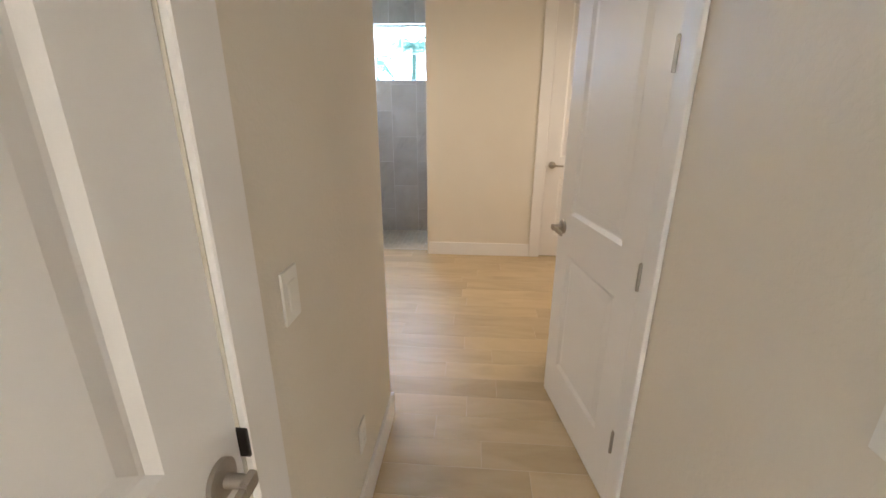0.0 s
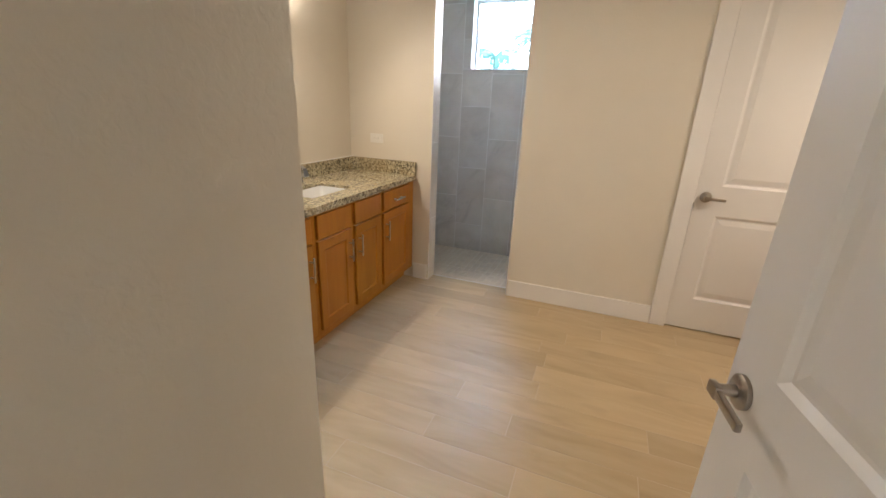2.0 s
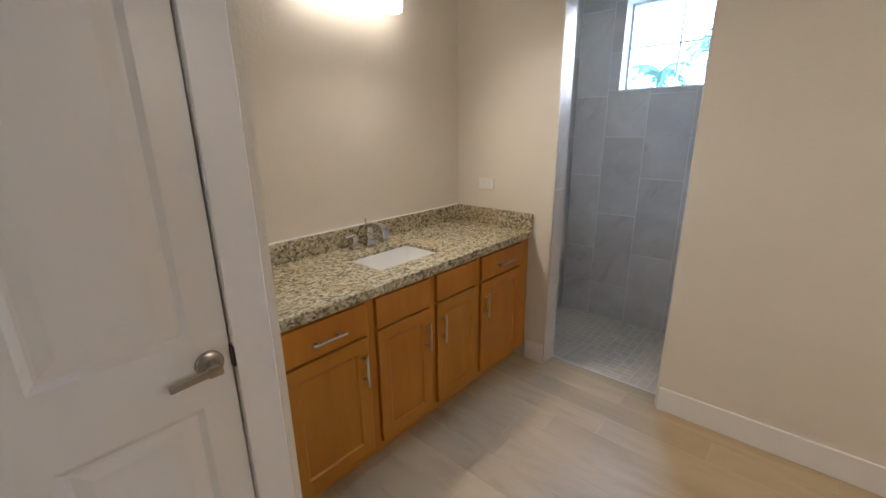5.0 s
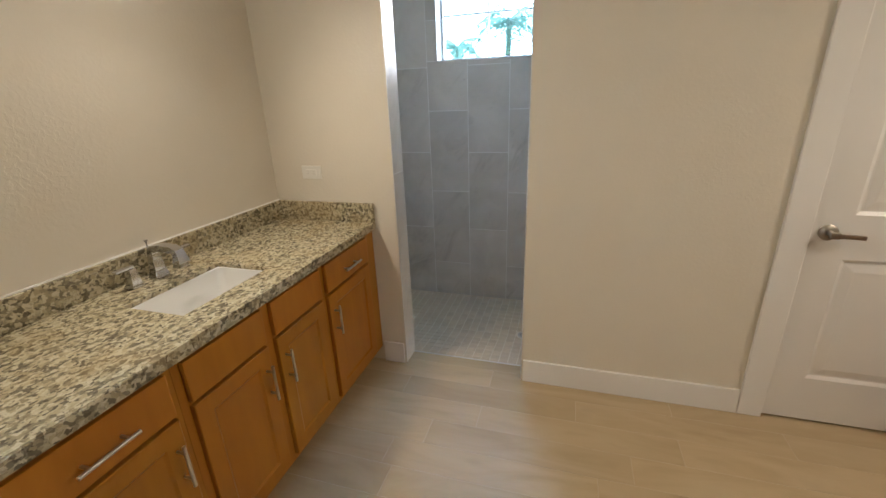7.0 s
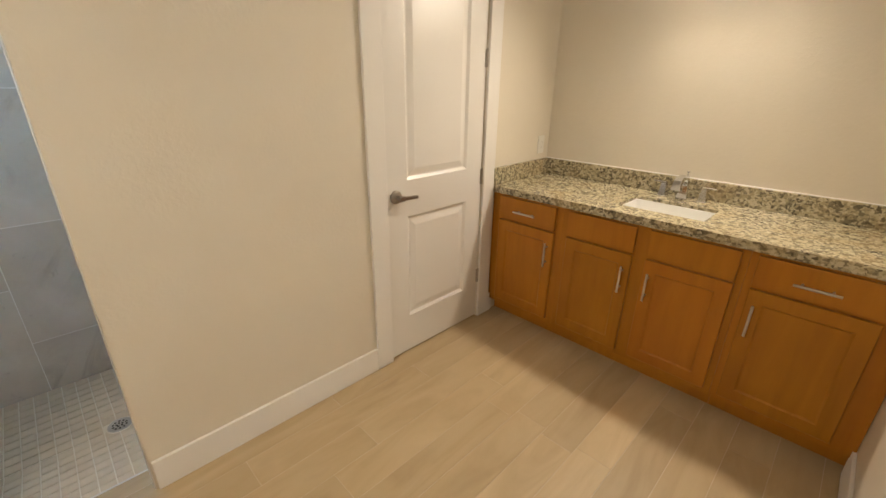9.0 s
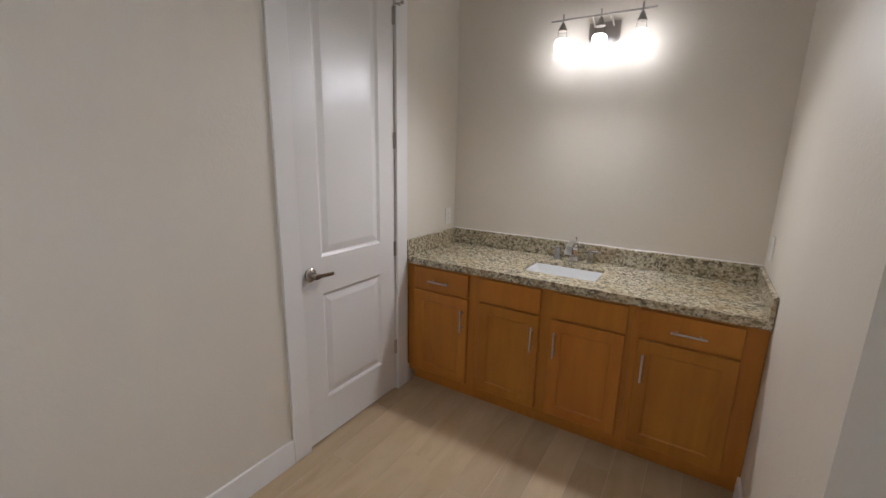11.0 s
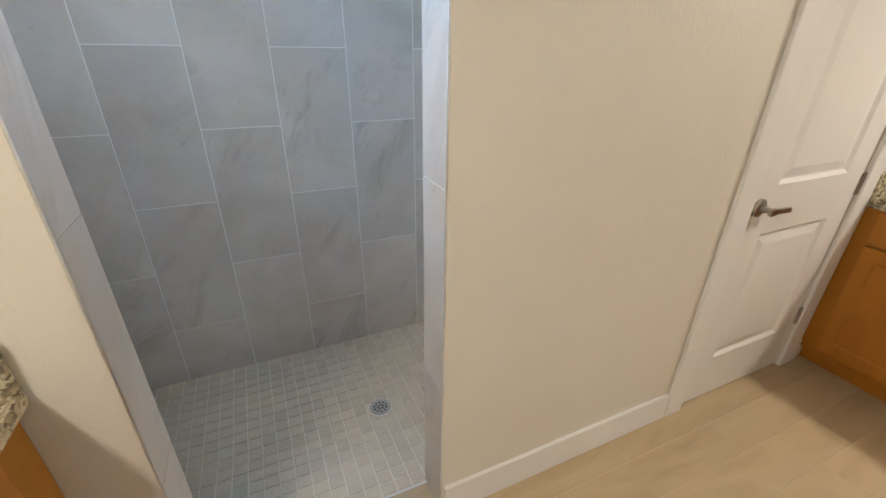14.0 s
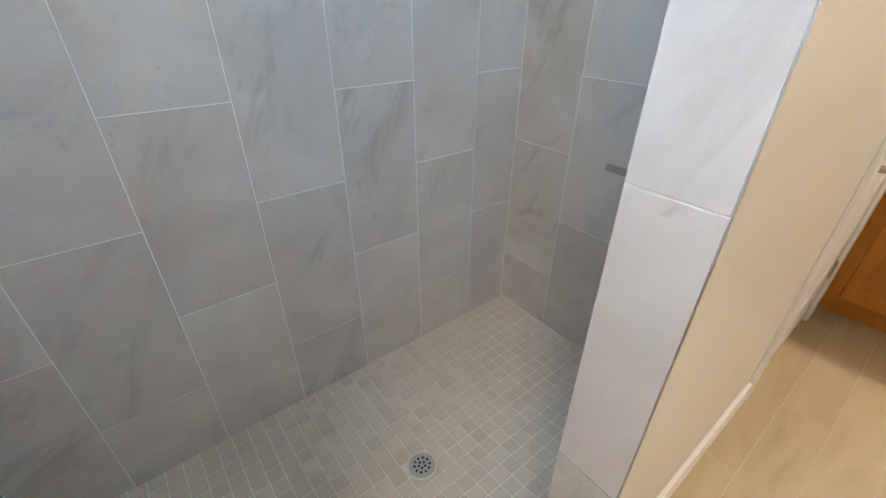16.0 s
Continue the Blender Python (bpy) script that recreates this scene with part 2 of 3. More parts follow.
def block(bm, x0, x1, y0, y1, z0, z1, bevel=0.0, segs=1):
    r = bmesh.ops.create_cube(bm, size=1.0)
    bmesh.ops.transform(bm, verts=r["verts"], matrix=Matrix.Translation(((x0 + x1) / 2, (y0 + y1) / 2, (z0 + z1) / 2)) @ Matrix.Diagonal((x1 - x0, y1 - y0, z1 - z0, 1)))
    if bevel:
        es = list({e for v in r["verts"] for e in v.link_edges})
        bmesh.ops.bevel(bm, geom=es, offset=bevel, segments=segs, affect="EDGES", profile=0.7)
    return bm


def box(*a, **k):
    return block(bmesh.new(), *a, **k)


def rod(bm, a, b, r0, r1=None, n=14, caps=True):
    a, b = Vector(a), Vector(b)
    m = Matrix.Translation((a + b) / 2) @ (b - a).to_track_quat("Z", "Y").to_matrix().to_4x4()
    bmesh.ops.create_cone(bm, cap_ends=caps, segments=n, radius1=r0, radius2=r0 if r1 is None else r1, depth=(b - a).length, matrix=m)
    return bm


def smooth(ob, angle=40):
    for p in ob.data.polygons:
        p.use_smooth = True
    ob.data.set_sharp_from_angle(angle=radians(angle))
    return ob


def lathe(profile, n=20):
    """A surface of revolution about z from (radius, z) pairs."""
    bm = bmesh.new()
    rings = [[bm.verts.new((r * math.cos(2 * math.pi * i / n), r * math.sin(2 * math.pi * i / n), z)) for i in range(n)] for r, z in profile]
    for a, b in zip(rings, rings[1:]):
        for i in range(n):
            bm.faces.new((a[i], a[(i + 1) % n], b[(i + 1) % n], b[i]))
    return bm


def pierced(us, vs, holes, w0, w1, axis):
    """A slab between w0 and w1 with the cells (i, j) in holes left open. axis: along which it is thick."""
    def spot(u, v, w):
        return {"x": (w, u, v), "y": (u, w, v), "z": (u, v, w)}[axis]
    bm = bmesh.new()
    vert = {}

    def at(i, j, k):
        if (i, j, k) not in vert:
            vert[i, j, k] = bm.verts.new(spot(us[i], vs[j], (w0, w1)[k]))
        return vert[i, j, k]
    full = {(i, j) for i in range(len(us) - 1) for j in range(len(vs) - 1)} - set(holes)
    for i, j in full:
        for k in (0, 1):
            bm.faces.new([at(i, j, k), at(i + 1, j, k), at(i + 1, j + 1, k), at(i, j + 1, k)])
        for (di, dj), (p, q) in (((-1, 0), ((i, j), (i, j + 1))), ((1, 0), ((i + 1, j), (i + 1, j + 1))), ((0, -1), ((i, j), (i + 1, j))), ((0, 1), ((i, j + 1), (i + 1, j + 1)))):
            if (i + di, j + dj) not in full:
                bm.faces.new([at(*p, 0), at(*q, 0), at(*q, 1), at(*p, 1)])
    return bm


def structure(name, bm, material, label, category):
    return tagged(new(name, finish(name, bm, material)), label, category, kind="structure")


# ---- plan ----
HALL_L, HALL_R = -0.210, 0.722        # hall walls
CORNER_Y = 1.571                       # end of the hall's wall
LINEN_X, ALCOVE_Y = -0.93, 2.262      # linen door wall, vanity alcove
LEFT_X, RIGHT_X, SOUTH_Y = -1.727, 2.284, 2.152
NORTH_Y, NORTH_T = 4.034, 0.125        # wall with the shower opening
OPEN_L, OPEN_R = -0.991, -0.303
SH_L, SH_R, SH_BACK = -1.42, 0.62, 5.200
CEIL = 3.05
DOOR_H = 2.485
WT = 0.11
TOP = DOOR_H + 0.012

WALLLABEL = "warm beige painted wall with light orange-peel texture"
structure("wall_hall_left", pierced([-1.3, -0.336, 0.430, CORNER_Y], [0, TOP, CEIL], [(1, 0)], HALL_L - WT, HALL_L, "x"), M_WALL, WALLLABEL, "wall")
structure("wall_nook", box(LINEN_X - WT, HALL_L - WT, CORNER_Y - WT, CORNER_Y, 0, CEIL), M_WALL, WALLLABEL, "wall")
structure("wall_linen", pierced([CORNER_Y, 1.664, 2.128, ALCOVE_Y], [0, TOP, CEIL], [(1, 0)], LINEN_X - WT, LINEN_X, "x"), M_WALL, WALLLABEL, "wall")
structure("wall_alcove", box(LEFT_X - WT, LINEN_X - WT, ALCOVE_Y - WT, ALCOVE_Y, 0, CEIL), M_WALL, WALLLABEL, "wall")
structure("wall_left", box(LEFT_X - WT, LEFT_X, ALCOVE_Y, NORTH_Y, 0, CEIL), M_WALL, WALLLABEL, "wall")
structure("wall_north", pierced([LEFT_X - WT, OPEN_L - 0.004, OPEN_R + 0.004, 0.858, 1.579, RIGHT_X + WT], [-0.12, 0, TOP, CEIL], [(1, 0), (1, 1), (3, 1)], NORTH_Y, NORTH_Y + NORTH_T, "y"), M_WALL, WALLLABEL, "wall")
structure("wall_right", box(RIGHT_X, RIGHT_X + WT, SOUTH_Y - WT, NORTH_Y, 0, CEIL), M_WALL, WALLLABEL, "wall")
structure("wall_south", box(HALL_R + WT, RIGHT_X, SOUTH_Y - WT, SOUTH_Y, 0, CEIL), M_WALL, WALLLABEL, "wall")
structure("wall_hall_right", pierced([-1.3, 1.155, 1.877, SOUTH_Y], [0, TOP, CEIL], [(1, 0)], HALL_R, HALL_R + WT, "x"), M_WALL, WALLLABEL, "wall")
structure("wall_closet_back", box(RIGHT_X, RIGHT_X + WT, 0.9, SOUTH_Y - WT, 0, CEIL), M_WALL, "plain beige wall at the back of the closet", "wall")
structure("wall_closet_side", box(HALL_R + WT, RIGHT_X, 0.9, 1.0, 0, CEIL), M_WALL, "plain beige wall at the side of the closet", "wall")
structure("wall_linen_back", box(LEFT_X - WT, LEFT_X, 0.9, ALCOVE_Y - WT, 0, CEIL), M_WALL, "plain beige wall at the back of the linen closet", "wall")
structure("wall_toilet_room", box(0.7, RIGHT_X + WT, 5.2, 5.3, 0, CEIL), M_WALL, "plain beige wall behind the closed door", "wall")
structure("wall_toilet_side", box(RIGHT_X, RIGHT_X + WT, NORTH_Y + NORTH_T, 5.2, 0, CEIL), M_WALL, "plain beige wall behind the closed door", "wall")
# assumed bedroom behind the start, unseen; its opening is added for the fill lamp
structure("wall_bedroom_left", pierced([-4.5, -3.8, -2.2, -1.4], [0, 0.75, 2.25, CEIL], [(1, 1)], -2.2, -2.1, "x"), M_WALL, "plain beige wall of the unseen bedroom, opening added for the fill lamp", "wall")
structure("wall_bedroom_right", box(2.7, 2.8, -4.5, -1.4, 0, CEIL), M_WALL, "plain beige bedroom wall", "wall")
structure("wall_bedroom_far", box(-2.2, 2.8, -4.6, -4.5, 0, CEIL), M_WALL, "plain beige bedroom wall", "wall")
structure("wall_bedroom_near", pierced([-2.2, HALL_L, HALL_R, 2.8], [0, TOP, CEIL], [(1, 0)], -1.4, -1.3, "y"), M_WALL, "plain beige bedroom wall with the hall's opening", "wall")
structure("ceiling", box(-2.3, 2.9, -4.6, 5.4, CEIL, CEIL + 0.1), M_CEIL, "white painted ceiling", "ceiling")

# ---- trim ----
BB_H, BB_T = 0.135, 0.014
TRIML = "white painted flat baseboard along the wall"


def skirting(x0, x1, y0, y1):
    bm = box(x0, x1, y0, y1, 0.001, BB_H, bevel=0.003, segs=2)
    return tagged(new("baseboard", finish("baseboard", bm, M_TRIM)), TRIML, "baseboard", kind="structure")


CW, CT = 0.103, 0.016
skirting(HALL_L, HALL_L + BB_T, 0.432 + CW, CORNER_Y + BB_T)
skirting(LINEN_X, HALL_L, CORNER_Y, CORNER_Y + BB_T)
skirting(LINEN_X, LINEN_X + BB_T, 2.130 + CW, ALCOVE_Y + BB_T)
skirting(-1.14, LINEN_X, ALCOVE_Y, ALCOVE_Y + BB_T)
skirting(-1.13, OPEN_L - 0.012, NORTH_Y - BB_T, NORTH_Y)
skirting(OPEN_R + 0.012, 0.856 - CW, NORTH_Y - BB_T, NORTH_Y)
skirting(1.581 + CW, 1.72, NORTH_Y - BB_T, NORTH_Y)
skirting(HALL_R - BB_T, 1.72, SOUTH_Y, SOUTH_Y + BB_T)
skirting(HALL_R - BB_T, HALL_R, 1.879 + CW, SOUTH_Y)
skirting(HALL_R - BB_T, HALL_R, -1.3, 1.153 - CW)


def door_trim(m, w, label):
    """Casing and jamb round an opening w wide; local x along the wall, front towards -y."""
    t = thing("trim", m, label, "door casing", kind="structure")
    h = TOP
    part("casing_side", box(-CW, 0, -CT, 0, 0.001, h, bevel=0.003), M_TRIM, t)
    part("casing_side", box(w, w + CW, -CT, 0, 0.001, h, bevel=0.003), M_TRIM, t)
    part("casing_head", box(-CW, w + CW, -CT - 0.002, 0, h, h + CW, bevel=0.003), M_TRIM, t)
    part("jamb_stop", box(0, 0.014, 0.050, 0.085, 0.0, h), M_TRIM, t)
    part("jamb_stop", box(w - 0.014, w, 0.050, 0.085, 0.0, h), M_TRIM, t)
    part("jamb_stop", box(0.014, w - 0.014, 0.050, 0.085, h - 0.014, h), M_TRIM, t)
    return t


# ---- doors ----
def panel_leaf(w, h, panels, thick=0.035):
    """A moulded door leaf: front at y=0 facing -y."""
    xs = sorted({0, w, *(p[0] for p in panels), *(p[1] for p in panels)})
    zs = sorted({0, h, *(p[2] for p in panels), *(p[3] for p in panels)})
    bm = pierced(xs, zs, [], 0.0, thick, "y")
    bm.normal_update()
    bmesh.ops.recalc_face_normals(bm, faces=bm.faces)
    wanted = []
    for f in bm.faces:
        c = f.calc_center_median()
        if abs(f.normal.y) > 0.9 and any(p[0] < c.x < p[1] and p[2] < c.z < p[3] for p in panels):
            wanted.append(f)
    for inset, depth in ((0.003, 0.0), (0.016, -0.010), (0.008, 0.0), (0.032, 0.007)):
        bmesh.ops.inset_individual(bm, faces=wanted, thickness=inset, depth=depth, use_even_offset=True)
    return bm


def lever_set(leaf, x, z, side, y0, face):
    """Rose and lever on a leaf. side: +1 when the lever points to +x; face: -1 front, +1 back."""
    bm = bmesh.new()
    rod(bm, (0, 0, 0), (0, face * 0.008, 0), 0.034, 0.034, 28)
    rod(bm, (0, face * 0.008, 0), (0, face * 0.013, 0), 0.034, 0.027, 28)
    rod(bm, (0, face * 0.013, 0), (0, face * 0.044, 0), 0.012, 0.011, 16)
    rose = smooth(part("rose", bm, M_NICKEL, leaf, "round satin nickel rose", at=Matrix.Translation((x, y0, z))))
    bm = bmesh.new()
    block(bm, -0.014, 0.020, -0.007, 0.007, -0.014, 0.012, bevel=0.004, segs=2)
    block(bm, 0.012, 0.104, -0.006, 0.006, -0.010, 0.008, bevel=0.0035, segs=2)
    for v in bm.verts:
        if v.co.x > 0.05:
            v.co.z -= 0.35 * (v.co.x - 0.05) ** 1.5
    m = Matrix.Translation((x, y0 + face * 0.050, z)) @ Matrix.Diagonal((side, 1, 1, 1))
    smooth(part("lever", bm, M_NICKEL, leaf, "satin nickel lever handle", at=m), 50)


def hinges(parent, x, zs, y=-0.006):
    for z in zs:
        bm = bmesh.new()
        rod(bm, (x, y, z - 0.045), (x, y, z + 0.045), 0.0065, n=12)
        rod(bm, (x, y, z + 0.045), (x, y, z + 0.050), 0.0065, 0.003, n=12)
        block(bm, x - 0.012, x + 0.012, y + 0.003, y + 0.006, z - 0.045, z + 0.045)
        smooth(part("hinge", bm, M_NICKEL, parent, "satin nickel hinge"))


HINGE_Z = (0.305, 0.960, 1.605, 2.268)


def panel_door(name, m, w, stile, lever_x, lever_side, label, hinge_x=None, both=False, lever_z=0.945):
    d = thing(name, m, label, "door", kind="structure")
    ps = [(stile, w - stile, 0.224, 0.820), (stile, w - stile, 1.004, 2.335)]
    leaf = part("leaf", panel_leaf(w, DOOR_H - 0.012, ps), M_DOOR, d, at=Matrix.Translation((0, 0, 0.012)))
    lever_set(d, lever_x, lever_z, lever_side, 0.0, -1)
    if both:
        lever_set(d, lever_x, 0.945, lever_side, 0.035, 1)
    edge = 0.0 if lever_x < w / 2 else w
    part("latch_plate", box(edge - 0.001, edge + 0.001, 0.006, 0.030, 0.917, 0.973), M_NICKEL, d, "nickel latch plate")
    if hinge_x is not None:
        hinges(d, hinge_x, HINGE_Z)
    return d


def strike(m, parent):
    bm = box(-0.003, 0.010, -0.010, 0.020, -0.030, 0.030, bevel=0.002)
    part("strike_plate", bm, M_BRONZE, parent, "dark nickel strike plate", at=m)


def facing_east(x, y):
    return pose(x, y, 0, 0, 0, 90)


def facing_west(x, y):
    return pose(x, y, 0, 0, 0, -90)


door_trim(pose(0.858, NORTH_Y, 0), 0.721, "white painted flat casing round the toilet room door")
panel_door("door_1", pose(0.863, NORTH_Y + 0.004, 0), 0.711, 0.129, 0.058, 1, "closed white two-panel interior door with satin nickel lever", hinge_x=0.714)
t = door_trim(facing_east(LINEN_X, 1.664), 0.464, "white painted flat casing round the linen closet door")
strike(Matrix.Translation((0.462, -0.004, 0.945)), t)
panel_door("door_2", facing_east(LINEN_X - 0.004, 1.667), 0.457, 0.080, 0.404, -1, "closed narrow white two-panel linen closet door")
t = door_trim(facing_east(HALL_L, -0.336), 0.766, "white painted flat casing round the hall closet door")
strike(Matrix.Translation((0.765, -0.004, 0.928)), t)
panel_door("door_3", facing_east(HALL_L - 0.004, -0.333), 0.760, 0.146, 0.700, -1, "closed white two-panel hall door with satin nickel lever", lever_z=0.912)
door_trim(facing_west(HALL_R, 1.877), 0.722, "white painted flat casing round the ajar closet door")
ajar = Matrix.Translation((HALL_R - 0.014, 1.1557, 0)) @ pose(0, 0, 0, 0, 0, -90 + 9.8) @ Matrix.Translation((-0.711, 0, 0))
panel_door("door_4", ajar, 0.711, 0.129, 0.058, 1, "white two-panel closet door standing slightly ajar", hinge_x=0.716, both=True)
# door stop on the top hinge of the toilet room door
bm = bmesh.new()
rod(bm, (0, 0, 0), (0, -0.045, 0), 0.004)
rod(bm, (0, -0.045, 0), (0, -0.055, 0), 0.010)
rod(bm, (0, 0, 0), (0.030, -0.012, 0), 0.004)
tagged(new("door_stop", finish("door_stop", bm, M_NICKEL)), "small nickel hinge-pin door stop on the top hinge", "door stop").location = (1.577, NORTH_Y - 0.010, 2.325)


# ---- floor: sheet under the planks, shower pan ----
structure("ground", box(-60, 60, -60, 90, -0.5, -0.3), M_GROUND, "lawn and soil outside the house", "ground")
floor = structure("floor", box(-2.2, 2.8, -4.6, NORTH_Y + NORTH_T, -0.12, -0.0008), M_FLOORGROUT, "light tan wood-look porcelain plank tile floor", "floor")
SH_FRONT = NORTH_Y + NORTH_T


def pan_z(y):
    return -0.024 - 0.064 * min(1.0, max(0.0, (y - SH_FRONT) / 0.45))


bm = bmesh.new()
rows = [SH_FRONT, SH_FRONT + 0.15, SH_FRONT + 0.30, SH_FRONT + 0.45, SH_BACK + 0.02]
vs = [[bm.verts.new((x, y, pan_z(y) - 0.002 + dz)) for x in (SH_L - 0.02, SH_R + 0.02)] for dz in (0, -0.08) for y in rows]
for a in range(4):
    bm.faces.new((vs[a][0], vs[a][1], vs[a + 1][1], vs[a + 1][0]))
    bm.faces.new((vs[a + 5][0], vs[a + 5][1], vs[a + 6][1], vs[a + 6][0]))
shower_floor = structure("shower_floor", bm, M_SANDGROUT, "beige two-inch mosaic tile shower floor with pale grout", "shower floor")
structure("shower_threshold_trim", box(OPEN_L, OPEN_R, SH_FRONT - 0.002, SH_FRONT + 0.006, -0.06, 0.001), M_TRIM, "thin pale trim strip at the edge of the shower floor", "trim")

# ---- shower walls ----
TT = 0.003
WIN_L, WIN_R, WIN_B, WIN_T = -1.088, -0.385, 1.780, 2.395
swall = structure("wall_shower_back", pierced([SH_L - 0.1, WIN_L, WIN_R, SH_R + 0.1], [-0.12, WIN_B, WIN_T, CEIL], [(1, 1)], SH_BACK + TT - 0.002, SH_BACK + 0.20, "y"), M_GROUT, "grey marble-look vertical wall tile with pale grout", "wall")
swall_r = structure("wall_shower_right", box(SH_R + TT - 0.002, SH_R + 0.1, SH_FRONT, SH_BACK + TT - 0.002, -0.12, CEIL), M_GROUT, "grey marble-look vertical wall tile with pale grout", "wall")
swall_l = structure("wall_shower_left", box(SH_L - 0.1, SH_L - TT + 0.002, SH_FRONT, SH_BACK + TT - 0.002, -0.12, CEIL), M_GROUT, "grey marble-look vertical wall tile with pale grout", "wall")
structure("wall_shower_front", pierced([SH_L, OPEN_L - 0.010, OPEN_R + 0.010, SH_R], [-0.12, TOP, CEIL], [(1, 0)], SH_FRONT, SH_FRONT + 0.003, "y"), M_GROUT, "grey tile backing on the inner side of the shower opening", "wall")
swall_jr = structure("shower_jamb_right", box(OPEN_R + 0.003, OPEN_R + 0.009, NORTH_Y + 0.001, SH_FRONT + 0.014, -0.06, TOP), M_GROUT, "grey marble-look tiled reveal of the shower opening", "shower jamb")
swall_jl = structure("shower_jamb_left", box(OPEN_L - 0.009, OPEN_L - 0.003, NORTH_Y + 0.001, SH_FRONT + 0.014, -0.06, TOP), M_GROUT, "grey marble-look tiled reveal of the shower opening", "shower jamb")
for x0, x1 in ((OPEN_R - 0.001, OPEN_R + 0.0025), (OPEN_L - 0.0025, OPEN_L + 0.001)):
    structure("trim", box(x0, x1, NORTH_Y - 0.0015, NORTH_Y + 0.001, 0.0, TOP), M_ALU, "thin brushed metal edge trim of the shower opening", "trim")

# ---- window ----
win = thing("window_1", Matrix.Identity(4), "small high four-pane window in the shower wall", "window", kind="structure")
WY = SH_BACK + 0.125
# pale frame darkened to grey in its colour, for standing against the light
M_FRAME = painted("backlit_window_frame", (0.55, 0.56, 0.55), 0.4, 0.0005)
FW, MW = 0.018, 0.006
part("window_frame", pierced([WIN_L, WIN_L + FW, WIN_R - FW, WIN_R], [WIN_B, WIN_B + FW, WIN_T - FW, WIN_T], [(1, 1)], WY, WY + 0.06, "y"), M_FRAME, win)
XM, ZM = (WIN_L + WIN_R) / 2, WIN_B + 0.308
part("muntin", box(XM - MW, XM + MW, WY + 0.012, WY + 0.034, WIN_B + FW, WIN_T - FW, bevel=0.002), M_FRAME, win)
part("muntin", box(WIN_L + FW, WIN_R - FW, WY + 0.010, WY + 0.036, ZM - MW, ZM + MW, bevel=0.002), M_FRAME, win)
part("window_sill", box(WIN_L - 0.001, WIN_R + 0.001, SH_BACK - 0.004, WY, WIN_B - 0.012, WIN_B + 0.002, bevel=0.003), M_TILE, win, "grey tile sill")
for x0, x1 in ((WIN_L + FW, XM - MW), (XM + MW, WIN_R - FW)):
    for z0, z1 in ((WIN_B + FW, ZM - MW), (ZM + MW, WIN_T - FW)):
        pane = part("pane", box(x0, x1, WY + 0.020, WY + 0.024, z0, z1), M_GLASS, win)
        pane.visible_shadow = False


# ---- vanities ----
C_TOP, C_T, C_D, F_D, KICK = 0.894, 0.042, 0.608, 0.582, 0.100


def bar_pull(parent, x, z, length, upright, y):
    bm = bmesh.new()
    d = Vector((0, 0, 1)) if upright else Vector((1, 0, 0))
    c = Vector((x, y - 0.030, z))
    rod(bm, c - d * length / 2, c + d * length / 2, 0.0055, n=12)
    for k in (-0.32, 0.32):
        p = c + d * length * k
        rod(bm, p, p + Vector((0, 0.030, 0)), 0.0045, n=10)
    return smooth(part("handle", bm, M_STEEL, parent, "brushed steel bar pull"))


def shaker_front(x0, x1, z0, z1, y):
    """A door with a recessed flat panel; front at y, facing -y."""
    rail = 0.058
    xs, zs = [x0, x0 + rail, x1 - rail, x1], [z0, z0 + rail, z1 - rail, z1]
    bm = pierced(xs, zs, [], y, y + 0.019, "y")
    bm.normal_update()
    bmesh.ops.recalc_face_normals(bm, faces=bm.faces)
    mid = [f for f in bm.faces if f.normal.y < -0.9 and xs[1] < f.calc_center_median().x < xs[2] and zs[1] < f.calc_center_median().z < zs[2]]
    for inset, depth in ((0.010, -0.0055), (0.004, -0.001)):
        bmesh.ops.inset_individual(bm, faces=mid, thickness=inset, depth=depth)
    def rim(v):
        return abs(v.co.y - y) < 1e-5

    def on_side(e, k, w):
        return all(abs(v.co[k] - w) < 1e-5 for v in e.verts)
    outer = [e for e in bm.edges if all(rim(v) for v in e.verts) and (on_side(e, 0, x0) or on_side(e, 0, x1) or on_side(e, 2, z0) or on_side(e, 2, z1))]
    bmesh.ops.bevel(bm, geom=outer, offset=0.006, segments=3, affect="EDGES", profile=0.6)
    return bm


def cabinet(m, a, b, fronts, label):
    """A base unit from a to b along the wall; fronts: (x0, x1, drawer pull, door pull side)."""
    c = thing("vanity_cabinet", m, label, "bathroom cabinet", "vanity cabinets")
    bm = bmesh.new()
    block(bm, a, b, -F_D + 0.02, -0.002, KICK, 0.69)
    block(bm, a, a + 0.018, -F_D + 0.02, -0.002, 0.69, C_TOP - C_T)
    block(bm, b - 0.018, b, -F_D + 0.02, -0.002, 0.69, C_TOP - C_T)
    block(bm, a, b, -F_D + 0.075, -F_D + 0.095, 0.001, KICK)
    part("body", bm, M_WOOD, c)
    # face frame
    cuts = sorted({a, b, *(v for f in fronts for v in (f[0] + 0.012, f[1] - 0.012))})
    cells = [(i, 1) for i in range(len(cuts) - 1) if any(f[0] < (cuts[i] + cuts[i + 1]) / 2 < f[1] for f in fronts)]
    cells += [(i, 3) for i, _ in cells]
    part("face_frame", pierced(cuts, [KICK, KICK + 0.045, 0.66, 0.715, 0.815, C_TOP - C_T], cells, -F_D, -F_D + 0.019, "y"), M_WOOD, c)
    for x0, x1, pull, side in fronts:
        y = -F_D - 0.019
        drawer = part("drawer_front", box(x0, x1, y, y + 0.018, 0.702, 0.838, bevel=0.005, segs=2), M_WOOD, c)
        if pull:
            bar_pull(drawer, (x0 + x1) / 2, 0.763, 0.145, False, y)
